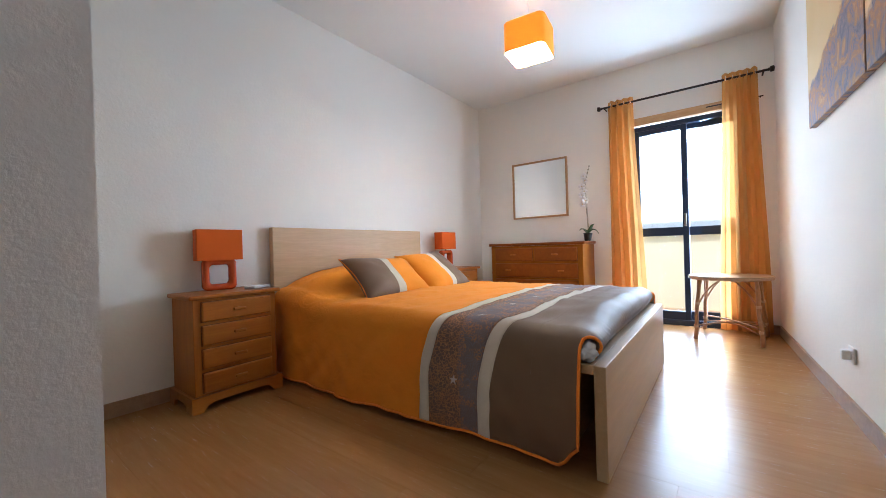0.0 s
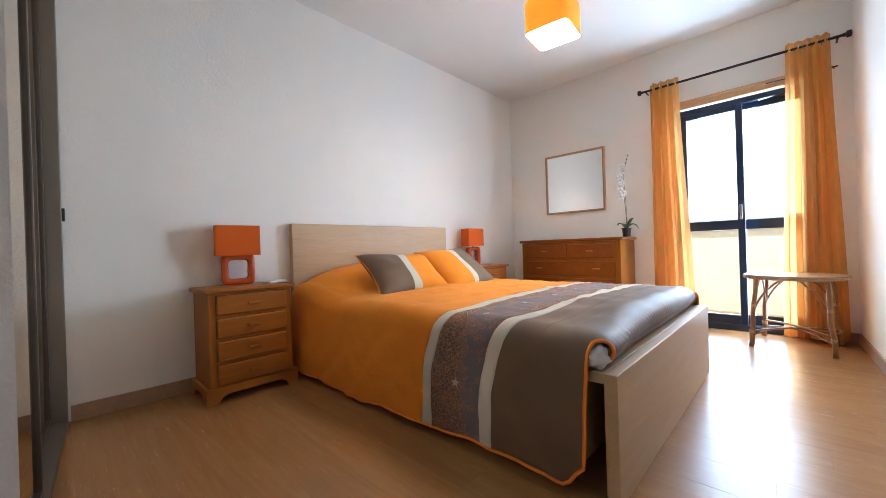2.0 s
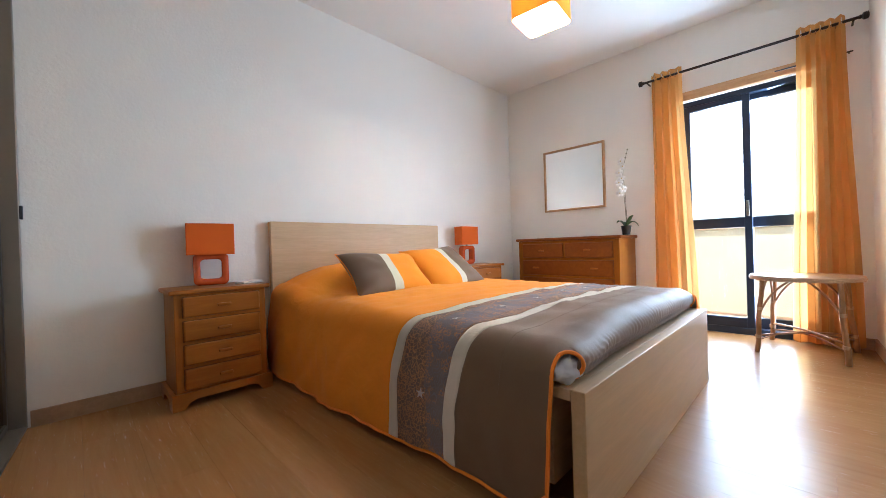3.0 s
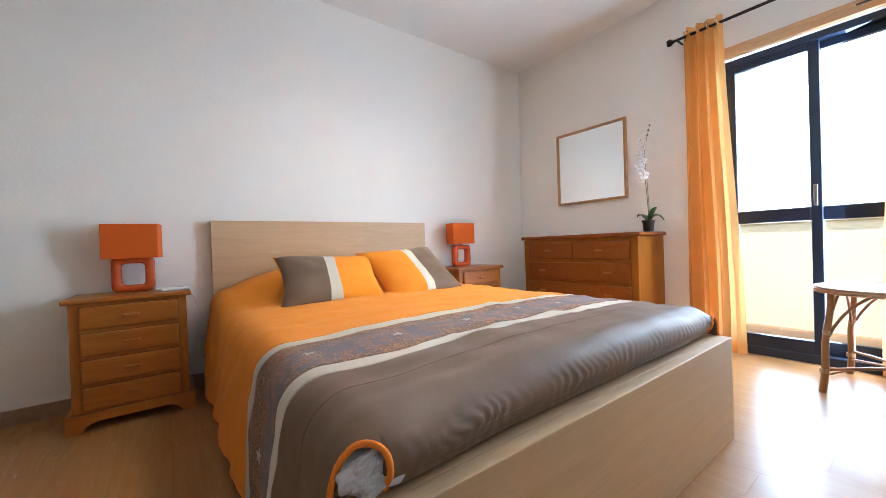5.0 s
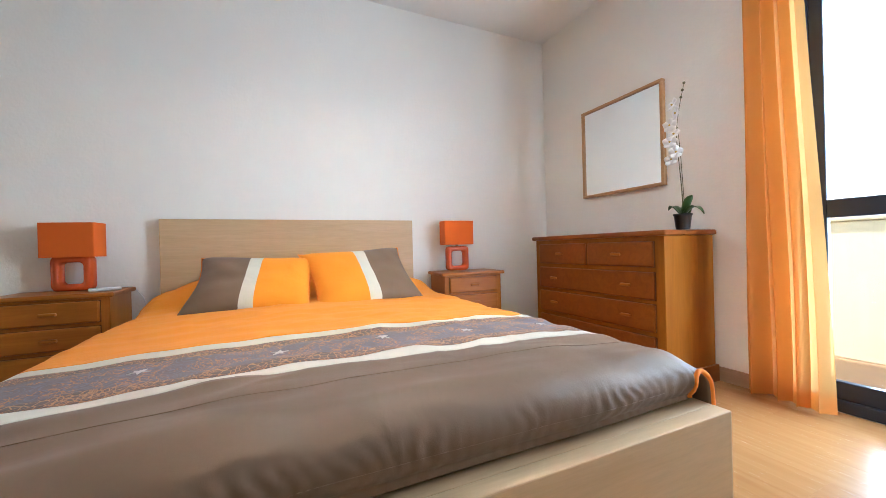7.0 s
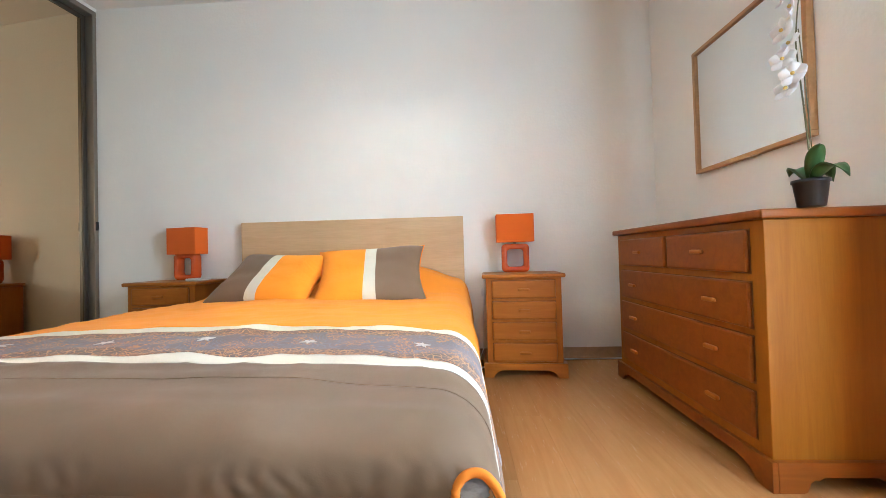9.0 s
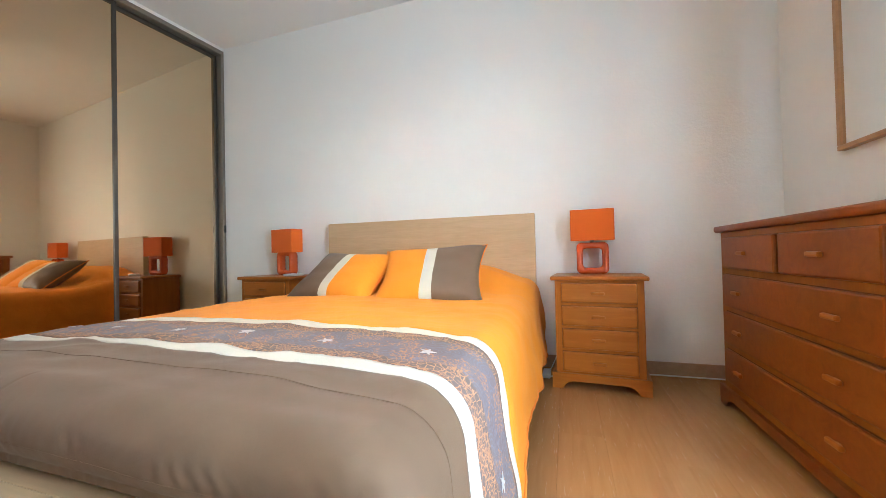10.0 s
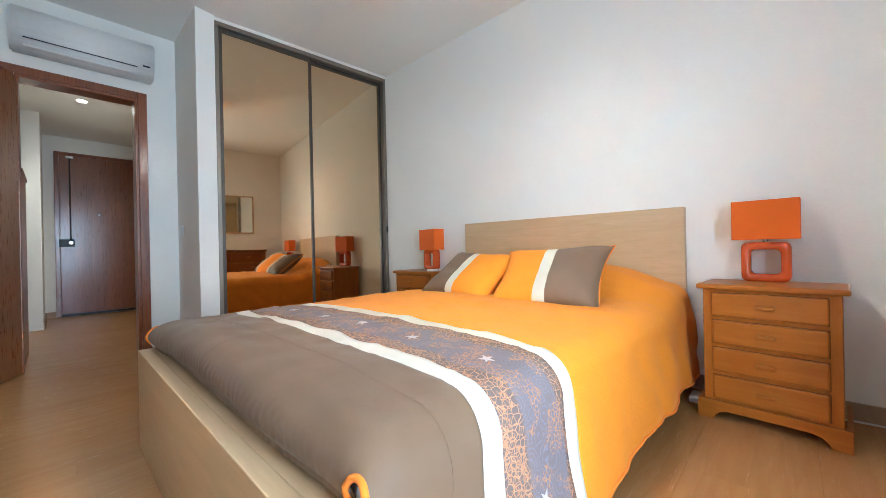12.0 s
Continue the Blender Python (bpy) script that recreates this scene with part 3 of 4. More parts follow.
def taupe(s, k):
    side = 1 if k >= 0 else -1
    near = CUTS[side] + ARCH
    if abs(k) <= near:
        v = k
    else:
        v = side * (near + (abs(k) - near) / (1 - near) * (cloth_v(-0.61 + min(1, s / 0.6) * (SIDE_END[side] + 0.61), side) - near))
    e = SIDE_END[side]
    if s <= 0.6:
        return duvet(-0.61 + s / 0.6 * (e + 0.61), v)
    return duvet(e + (s - 0.6) / 0.4 * (taupe_end(v) - e), v)



def across(cut):
    return steps(0, cut - 0.0005, 90) + [cut + ARCH * k for k in (0, 0.02, 0.06, 0.12, 0.2, 0.3, 0.45, 0.6, 0.8, 1)] + [cut + ARCH + k * (1 - cut - ARCH) for k in steps(0.05, 1, 20)]


bm = surface(taupe, steps(0, 1, 60), [-k for k in reversed(across(CUTS[-1])[1:])] + across(CUTS[1]))
bmesh.ops.remove_doubles(bm, verts=bm.verts, dist=0.00005)
ob = part("taupe_panel", bm, BROWN, quilt, "taupe satin panel", True)
thick = ob.modifiers.new("thick", "SOLIDIFY")
thick.thickness, thick.offset = 0.008, -1.0
for s in (-1, 1):
    e, cut = SIDE_END[s], CUTS[s]
    pts = [duvet(u, s * cloth_v(u, s)) for u in steps(-2.58, e, 90)]
    last = cloth_v(e, s)
    pts += [duvet(e, s * (last + (cut + ARCH - last) * k)) for k in steps(0.03, 1, 24)]
    pts += [duvet(e + ARCH * (1 - math.sin(q)), s * (cut + ARCH * (1 - math.cos(q)))) for q in steps(math.pi / 2 - 0.15, 0, 10)]
    pts += [duvet(u, s * cut) for u in steps(e + ARCH + 0.01, END - 0.01, 10)]
    part("piping", tube(pts, 0.0065, 8), PIPING, quilt, "orange piped edge", True)
    bm = bmesh.new()
    bmesh.ops.create_icosphere(bm, subdivisions=4, radius=1.0)
    for v in bm.verts:
        p = v.co.copy()
        k = 1 + 0.22 * noise.noise(p * 1.9 + Vector((s, 0, 0))) + 0.16 * noise.noise(p * 4) + 0.05 * noise.noise(p * 9)
        v.co = Vector(((-0.333 if s < 0 else -0.348) + (0.044 if s < 0 else 0.026) * p.x * k, YC + s * (cut + 0.005) + (0.066 if s < 0 else 0.040) * p.y * k, 0.480 + (0.042 if s < 0 else 0.028) * p.z * k))
    part("lining", bm, LINING, quilt, "crumpled white lining at the corner", True)


def star(x, v, size, turn):
    bm = bmesh.new()
    ring = []
    for k in range(10):
        r = size if k % 2 == 0 else size * 0.36
        a = turn + k * math.tau / 10
        ring.append(duvet(x + r * math.cos(a), v + r * math.sin(a)) + Vector((0, 0, 0)))
    c = duvet(x, v)
    n = (duvet(x + 0.01, v) - c).cross(duvet(x, v + 0.01) - c).normalized()
    if n.dot(Vector((0, (1 if v > 0 else -1) * 0.3, 1))) < 0:
        n = -n
    top = bm.verts.new(c + n * 0.004)
    vs = [bm.verts.new(p + n * 0.0028) for p in ring]
    lo = [bm.verts.new(p + n * 0.001) for p in ring]
    for k in range(10):
        j = (k + 1) % 10
        bm.faces.new((top, vs[k], vs[j]))
        bm.faces.new((vs[k], lo[k], lo[j], vs[j]))
    part("star", bm, STARS, quilt, "small cream appliqué star")


for v, t in ((-1.12, 0.3), (-0.77, 0.8), (-0.48, 0.1), (-0.17, 0.5), (0.12, 0.9), (0.41, 0.2), (0.72, 0.6), (1.10, 0.4)):
    star(-0.81, v, 0.024, t)
for u, reach in ((-0.50, 1.02), (ROLL + 1.75 * (END - ROLL) / 2.5, 0.69)):
    run = [duvet(u, k) + Vector((0, 0, 0.0015)) for k in steps(-reach, reach, 160)]
    part("seam", tube(run, 0.0007, 6), BROWN, quilt, "stitched seam across the taupe panel", True)


def cushion(x, y, z, m_rot, brown_left, label, w, h):
    t = new("cushion")
    t.empty_display_size = 0.05
    t.matrix_basis = Matrix.Translation((x, y, z)) @ m_rot
    tagged(t, label, "cushion", "cushions on the bed")
    th = 0.09

    def f(a, b, s):
        pin = 1 - 0.07 * (1 - abs(a)) * 1.0
        px = a * w / 2 * (1 - 0.13 * (1 - b * b))
        py = b * h / 2 * (1 - 0.14 * (1 - a * a))
        k = max(0.0, (1 - a ** 4) * (1 - b ** 4)) ** 0.55
        r = 0.008 * noise.noise((a * 3 + x * 7, b * 3, s * 2.0)) * k
        return (px, py, s * (th * k + r))

    spans = [(-1, -0.13), (-0.13, 0.09), (0.09, 1)]
    mats = [BROWN, CREAM, ORANGE]
    names = ["taupe_panel", "stripe", "orange_panel"]
    for (a, b), m, nm in zip(spans, mats, names):
        bm = bmesh.new()
        for s in (1, -1):
            g = [[bm.verts.new(f((p if brown_left else -p), q, s)) for q in steps(-1, 1, 22)] for p in steps(a, b, max(3, int(22 * (b - a))))]
            for i in range(len(g) - 1):
                for j in range(22):
                    bm.faces.new((g[i][j], g[i + 1][j], g[i + 1][j + 1], g[i][j + 1]))
        bmesh.ops.remove_doubles(bm, verts=bm.verts, dist=0.0004)
        part(nm, bm, m, t, smooth=True)
    edge = [f(a, b, 1) for a, b in [(k, -1) for k in steps(-1, 1, 20)] + [(1, k) for k in steps(-1, 1, 14)[1:]] + [(k, 1) for k in steps(1, -1, 20)[1:]] + [(-1, k) for k in steps(1, -1, 14)[1:-1]]]
    part("piping", tube(edge, 0.004, 6, True), PIPING, t, "thin orange piping", True)


def leaning(tilt, turn, roll):
    """A cushion whose width lies along y and whose face looks towards the foot of the bed."""
    return Matrix.Rotation(radians(turn), 4, "Z") @ Matrix.Rotation(radians(90), 4, "Z") @ Matrix.Rotation(radians(tilt), 4, "X") @ Matrix.Rotation(radians(roll), 4, "Z")


cushion(-1.955, 2.325, 0.680, leaning(36, -5, -4), True, "taupe, cream and orange cushion propped on the bed", 0.64, 0.50)
cushion(-1.955, 2.915, 0.690, leaning(40, 4, 4), False, "orange, cream and taupe cushion propped on the bed", 0.66, 0.53)


# ---- bedside cabinets ----
# dark brown that paints the shadow line round each drawer front
GAP_SHADOW = plain("drawer_gap_shadow", (0.16, 0.058, 0.014), 0.8)
def drawer_front(bm_parent, w, h, x, y, z, mat, handle_mat, handles):
    """A raised drawer front in the plane x, facing +x, with wooden bar handles."""
    bm = box(0, 0.018, -w / 2, w / 2, -h / 2, h / 2, 0.0085, 2)
    d = part("drawer", bm, mat, bm_parent)
    d.location = (x, y, z)
    # thin plate, 2 mm larger all round: its dark rim is painted shadow
    part("gap_shadow", box(0.0005, 0.0025, -w / 2 - 0.002, w / 2 + 0.002, -h / 2 - 0.002, h / 2 + 0.002), GAP_SHADOW, d, "dark plate painting the shadow line around the drawer")
    for hy in handles:
        bm = bmesh.new()
        add_box(bm, 0.018, 0.026, hy - 0.012, hy + 0.012, -0.006, 0.006, 0.002)
        add_box(bm, 0.024, 0.040, hy - 0.036, hy + 0.036, -0.009, 0.009, 0.006, 3)
        part("handle", bm, handle_mat, d, "small turned wooden handle")


def plinth(w, depth, h, reach):
    """Front and side boards with bracket feet and a scalloped cut-out."""
    bm = bmesh.new()

    def board(length, thick, place):
        prof = []
        n = 36
        for i in range(n + 1):
            s = -length / 2 + length * i / n
            e = length / 2 - abs(s)
            cut = h * 0.52 * ease(reach * 0.75, reach, e) * (1.0 if e > reach * 0.75 else 0)
            cut -= 0.012 * math.exp(-((e - reach * 1.1) / 0.012) ** 2) if e > reach else 0
            prof.append((s, max(0.0, cut)))
        lo = [[bm.verts.new(place(s, z, t)) for s, z in prof] for t in (0, thick)]
        hi = [[bm.verts.new(place(s, h, t)) for s, z in prof] for t in (0, thick)]
        for i in range(n):
            bm.faces.new((lo[0][i], lo[0][i + 1], hi[0][i + 1], hi[0][i]))
            bm.faces.new((lo[1][i], hi[1][i], hi[1][i + 1], lo[1][i + 1]))
            bm.faces.new((lo[0][i], lo[1][i], lo[1][i + 1], lo[0][i + 1]))
            bm.faces.new((hi[0][i], hi[0][i + 1], hi[1][i + 1], hi[1][i]))
        for i in (0, n):
            bm.faces.new((lo[0][i], hi[0][i], hi[1][i], lo[1][i]))

    board(w, 0.018, lambda s, z, t: (depth - t, s, z))
    board(depth - 0.0205, 0.018, lambda s, z, t: (depth / 2 - 0.01 + s, -w / 2 + t, z))
    board(depth - 0.0205, 0.018, lambda s, z, t: (depth / 2 - 0.01 + s, w / 2 - t, z))
    return bm


def nightstand(x, y, rz, label):
    t = thing("bedside_cabinet", x, y, 0, rz, label, "bedside cabinet", "bedside cabinets")
    d = 0.335
    bm = box(0.0, d - 0.002, -0.243, 0.243, 0.085, 0.645, 0.003)
    part("body", bm, PINE_UP, t)
    part("top", box(-0.003, d + 0.024, -0.268, 0.268, 0.646, 0.672, 0.009, 3), PINE, t, "moulded pine top")
    part("plinth", plinth(0.534, d + 0.018, 0.092, 0.085), PINE, t, "scalloped plinth with bracket feet")
    for k in range(4):
        drawer_front(t, 0.408, 0.116, d - 0.002, 0, 0.572 - 0.1365 * k, PINE, PINE, (0.0,))
    return t


nightstand(WX + 0.036, 1.35, 0, "honey pine bedside cabinet with four drawers by the wardrobe")
nightstand(WX + 0.080, 3.870, -4, "honey pine bedside cabinet with four drawers by the window side")


def table_lamp(x, y, rz, drop, label):
    t = thing("table_lamp", x, y, 0.673, rz, label, "table lamp", "bedside lamps")
    bm = bmesh.new()
    outer, inner = rounded_rect(0.195, 0.203, 0.03), rounded_rect(0.118, 0.126, 0.022)
    d = 0.034
    order = [(inner, -d + 0.01), (rounded_rect(0.13, 0.138, 0.026), -d), (rounded_rect(0.183, 0.191, 0.03), -d), (outer, -d + 0.01), (outer, d - 0.01), (rounded_rect(0.183, 0.191, 0.03), d), (rounded_rect(0.13, 0.138, 0.026), d), (inner, d - 0.01)]
    rings = [[bm.verts.new((dx, py, pz + 0.1015)) for py, pz in pts] for pts, dx in order]
    n = len(rings[0])
    for i in range(len(rings)):
        a, b = rings[i], rings[(i + 1) % len(rings)]
        for q in range(n):
            bm.faces.new((a[q], a[(q + 1) % n], b[(q + 1) % n], b[q]))
    part("base", bm, CERAMIC, t, "glazed orange ceramic ring base", True)
    part("neck", tube([(0, 0, 0.2), (0, 0, 0.235)], 0.011, 12), BRONZE, t)
    bm = bmesh.new()
    w, dd = 0.265, 0.118
    o, i2 = rounded_rect(dd, w, 0.006, 3), rounded_rect(dd - 0.006, w - 0.006, 0.004, 3)
    r4 = [[bm.verts.new((a, b, z)) for a, b in pts] for pts, z in ((o, 0.217 - drop), (o, 0.417 - drop), (i2, 0.417 - drop), (i2, 0.217 - drop))]
    n = len(o)
    for i in range(4):
        a, b = r4[i], r4[(i + 1) % 4]
        for q in range(n):
            bm.faces.new((a[q], a[(q + 1) % n], b[(q + 1) % n], b[q]))
    part("shade", bm, SHADE, t, "rectangular burnt-orange fabric shade")
    part("spider", box(-0.056, 0.056, -0.003, 0.003, 0.225 - drop, 0.229 - drop), CHROME, t)
    bm = bmesh.new()
    bmesh.ops.create_uvsphere(bm, u_segments=16, v_segments=10, radius=0.028)
    bmesh.ops.translate(bm, vec=(0, 0, 0.29), verts=bm.verts)
    part("bulb", bm, WHITEP, t, "unlit white bulb", True)


table_lamp(-2.555, 1.352, -10, 0.022, "burnt-orange table lamp with square ring base, unlit")
table_lamp(-2.525, 3.840, -2, 0.0, "burnt-orange table lamp with square ring base, unlit")


def cable(name, pts, r, label, material=None):
    bm = tube(pts, r, 6)
    return solid(name, bm, material or WHITEP, label, "cable", "", True)


# ---- chest of drawers ----
chest = thing("chest_of_drawers", -1.676, WY - 0.016, 0, -90, "reddish pine chest of five drawers below the mirror", "chest of drawers")
# local x runs from the wall into the room, local y along the wall
CD = 0.456
part("body", box(0.0, CD - 0.002, -0.572, 0.572, 0.09, 0.902, 0.003), CHERRY_UP, chest)
part("top", box(0.0, CD + 0.024, -0.597, 0.597, 0.903, 0.935, 0.01, 3), CHERRY, chest, "moulded top board")
part("plinth", plinth(1.185, CD + 0.016, 0.10, 0.11), CHERRY, chest, "scalloped plinth with bracket feet")
zrow = [0.795, 0.605, 0.415, 0.222]
for yy in (-0.262, 0.262):
    drawer_front(chest, 0.50, 0.155, CD - 0.002, yy, zrow[0], CHERRY, PINE, (0.0,))
for k in range(3):
    drawer_front(chest, 1.03, 0.165, CD - 0.002, 0, zrow[k + 1], CHERRY, PINE, (-0.33, 0.33))

# ---- framed mirror ----
mirror = thing("wall_mirror", -1.767, WY, 1.261, 0, "square wall mirror in a slim oak frame", "mirror")
mw, mh = 0.742, 0.74
for nm, a in (("frame", (-mw / 2, mw / 2, -0.036, -0.002, 0.0, 0.022)), ("frame", (-mw / 2, mw / 2, -0.036, -0.002, mh - 0.022, mh)), ("frame", (-mw / 2, -mw / 2 + 0.022, -0.036, -0.002, 0.0225, mh - 0.0225)), ("frame", (mw / 2 - 0.022, mw / 2, -0.036, -0.002, 0.0225, mh - 0.0225))):
    part(nm, box(*a, 0.002, 1), FRAMEWOOD, mirror, "slim oak moulding")
part("glass", box(-mw / 2 + 0.02, mw / 2 - 0.02, -0.024, -0.018, 0.02, mh - 0.02), MIRROR, mirror, "silver mirror glass")

# ---- orchid ----
orchid = thing("orchid", -1.085, 4.60, 0.936, 0, "white orchid in a small black pot", "plant")
part("pot", lathe([(0.032, 0), (0.036, 0.004), (0.045, 0.078), (0.049, 0.08), (0.049, 0.09), (0.043, 0.09), (0.04, 0.075)], 24), POT, orchid, "tapered black pot", True)
for ang, ln, droop, broad in ((5, 0.105, 0.055, 0.034), (172, 0.085, 0.015, 0.026), (-28, 0.085, -0.045, 0.024), (100, 0.08, 0.05, 0.030)):
    bm = bmesh.new()
    g = []
    for i in range(9):
        s = i / 8
        wv = broad * math.sin(math.pi * min(1, 0.12 + s * 0.88)) ** 0.7
        r = 0.01 + ln * s
        z = 0.085 + 0.06 * math.sin(s * 2.2) - droop * s * s
        ca, sa = math.cos(radians(ang)), math.sin(radians(ang))
        g.append([bm.verts.new((r * ca - q * wv * sa, r * sa + q * wv * ca, z + abs(q) * 0.008)) for q in (-1, -0.5, 0, 0.5, 1)])
    for i in range(8):
        for j in range(4):
            bm.faces.new((g[i][j], g[i + 1][j], g[i + 1][j + 1], g[i][j + 1]))
    lf = part("leaf", bm, LEAF, orchid, "broad dark green leaf", True)
    lf.modifiers.new("thick", "SOLIDIFY").thickness = 0.003


def stem_at(s):
    return Vector((0.004 - 0.035 * math.sin(s * 2.6) * s + 0.12 * max(0, s - 0.62) ** 1.2 * 1.4, -0.02 * s, 0.085 + 0.745 * s))


part("stem", tube([stem_at(s) for s in steps(0, 1, 30)], lambda k: 0.0035 - 0.002 * k, 6), STEM, orchid, smooth=True)
part("support_stick", tube([(0.012, 0.004, 0.08), (0.0, -0.004, 0.42), (-0.012, -0.008, 0.60)], 0.002, 6), STEM, orchid)
rng = random.Random(5)
for k, s in enumerate((0.44, 0.49, 0.58, 0.63, 0.71, 0.79, 0.86)):
    p = stem_at(s) + Vector((-0.018 + 0.03 * (k % 2) - 0.012, -0.02, 0))
    bm = bmesh.new()
    rot = Euler((radians(70 + rng.uniform(-20, 20)), 0, radians(rng.uniform(-40, 40)))).to_matrix()
    for q in range(5):
        a = q * math.tau / 5 + 0.3
        ln, wd = (0.038, 0.018) if q % 2 else (0.034, 0.023)
        g = []
        for i in range(5):
            u = i / 4
            wv = wd * math.sin(math.pi * (0.1 + 0.85 * u)) ** 0.8
            g.append([bm.verts.new(p + rot @ Vector(((0.004 + ln * u) * math.cos(a) - e * wv * math.sin(a), (0.004 + ln * u) * math.sin(a) + e * wv * math.cos(a), 0.010 * u * u - 0.004 * abs(e)))) for e in (-1, 0, 1)])
        for i in range(4):
            for j in range(2):
                bm.faces.new((g[i][j], g[i + 1][j], g[i + 1][j + 1], g[i][j + 1]))
    fl = part("flower", bm, PETAL, orchid, "white five-petalled blossom", True)
    fl.modifiers.new("thick", "SOLIDIFY").thickness = 0.0012
    bm = bmesh.new()
    bmesh.ops.create_uvsphere(bm, u_segments=8, v_segments=6, radius=0.006)
    bmesh.ops.translate(bm, vec=p + rot @ Vector((0, 0, 0.006)), verts=bm.verts)
    part("heart", bm, POLLEN, fl, "ochre heart")
for s in (0.9, 0.95, 1.0):
    bm = bmesh.new()
    bmesh.ops.create_uvsphere(bm, u_segments=8, v_segments=6, radius=0.008)
    bmesh.ops.translate(bm, vec=stem_at(s) + Vector((0, 0, 0.004)), verts=bm.verts)
    part("bud", bm, STEM, orchid, "small green bud", True)

# ---- cane table ----
table = thing("cane_table", 0.165, 4.58, 0, 0, "small cane table with woven rim and bent struts", "table")
TZ = 0.572
part("tabletop", lathe([(0.285, TZ - 0.03), (0.308, TZ - 0.022), (0.312, TZ - 0.008), (0.304, TZ), (0.285, TZ + 0.002)], 40, 1.0, 0.95), CANE, table, "round cane top", True)
WEAVE = plain("cane_weave", (0.46, 0.30, 0.16), 0.5, 0, 0.35, 90, 0.5)
bm = bmesh.new()
for k in range(3):
    ring = [((0.311 - 0.004 * abs(k - 1)) * math.cos(a) * (1 + 0.006 * math.sin(40 * a + k * 2)), 0.95 * (0.311 - 0.004 * abs(k - 1)) * math.sin(a) * (1 + 0.006 * math.sin(40 * a + k * 2)), TZ - 0.022 + 0.011 * k) for a in steps(0, math.tau, 120)[:-1]]
    add_tube(bm, ring, 0.0065, 6, True)
part("rim", bm, WEAVE, table, "woven cane rim", True)
feet = [(-0.26, -0.20), (0.207, -0.265), (-0.205, 0.30), (0.27, 0.19)]
tops = [(-0.225, -0.17), (0.175, -0.225), (-0.175, 0.25), (0.22, 0.155)]
for (fx, fy), (tx, ty) in zip(feet, tops):
    leg = part("leg", tube([(fx + (tx - fx) * s + 0.004 * math.sin(s * 9), fy + (ty - fy) * s, 0.001 + s * (TZ - 0.03)) for s in steps(0, 1, 10)], lambda k: 0.017 - 0.002 * k, 10), CANE, table, "bamboo leg", True)
    for zz in (0.12, 0.33):
        s = zz / (TZ - 0.03)
        c = (fx + (tx - fx) * s, fy + (ty - fy) * s)
        part("binding", tube([(c[0], c[1], zz - 0.012), (c[0], c[1], zz + 0.012)], 0.0195, 10), WEAVE, leg, "cane binding")
for i, j in ((0, 1), (0, 2), (1, 3), (2, 3)):
    for a, b in ((i, j), (j, i)):
        s0 = 0.50
        p = Vector((feet[a][0] + (tops[a][0] - feet[a][0]) * s0, feet[a][1] + (tops[a][1] - feet[a][1]) * s0, s0 * TZ))
        q = Vector((tops[a][0] * 0.62 + tops[b][0] * 0.38, tops[a][1] * 0.62 + tops[b][1] * 0.38, TZ - 0.03))
        mid = p.lerp(q, 0.5) + Vector((-(q - p).x * 0.18, -(q - p).y * 0.18, 0.045))
        part("strut", tube([(1 - s) ** 2 * p + 2 * s * (1 - s) * mid + s * s * q for s in steps(0, 1, 8)], 0.0075, 8), CANE, table, "bent cane strut", True)
for i, j, dz in ((0, 3, 0.0), (1, 2, 0.016)):
    z = 0.125 + dz
    part("stretcher", tube([(feet[i][0] + (feet[j][0] - feet[i][0]) * s, feet[i][1] + (feet[j][1] - feet[i][1]) * s, z + 0.02 * math.sin(math.pi * s)) for s in steps(0.02, 0.98, 10)], 0.008, 8), CANE, table, smooth=True)
for i, j in ((0, 1), (2, 3)):
    part("stretcher", tube([Vector((feet[i][0], feet[i][1], 0.09)).lerp(Vector((feet[j][0], feet[j][1], 0.09)), s) + Vector((0, (1 if i else 1) * 0.22 * math.sin(math.pi * s) * (1 if feet[i][1] < 0 else -1), 0.05 * math.sin(math.pi * s))) for s in steps(0.02, 0.98, 12)], 0.006, 8), CANE, table, smooth=True)

# ---- pendant lamp ----
pend = thing("pendant_lamp", -1.01, 2.93, 2.33, 6, "orange cube pendant lamp with a lit white diffuser", "lamp")
bm = bmesh.new()
prof = [(rounded_rect(0.30, 0.30, 0.04), 0.0), (rounded_rect(0.305, 0.305, 0.045), 0.006), (rounded_rect(0.305, 0.305, 0.045), 0.214), (rounded_rect(0.29, 0.29, 0.04), 0.222), (rounded_rect(0.10, 0.10, 0.03), 0.223)]
rings = [[bm.verts.new((a, b, z)) for a, b in pts] for pts, z in prof]
for a, b in zip(rings, rings[1:]):
    for q in range(len(a)):
        bm.faces.new((a[q], a[(q + 1) % len(a)], b[(q + 1) % len(b)], b[q]))
sh = part("shade", bm, PENDANT, pend, "orange fabric cube shade", True)
bm = bmesh.new()
bm.faces.new([bm.verts.new((a, b, 0.002)) for a, b in rounded_rect(0.292, 0.292, 0.038)])
bmesh.ops.solidify(bm, geom=bm.faces, thickness=0.004)
part("diffuser", bm, DIFFUSER, pend, "lit white diffuser")
part("cord", tube([(0, 0, 0.21), (0, 0, H - 2.33 - 0.03)], 0.0035, 8), WHITEP, pend)
part("canopy", lathe([(0.045, H - 2.33 - 0.035), (0.05, H - 2.33 - 0.025), (0.05, H - 2.33 - 0.001)], 20), WHITEP, pend)


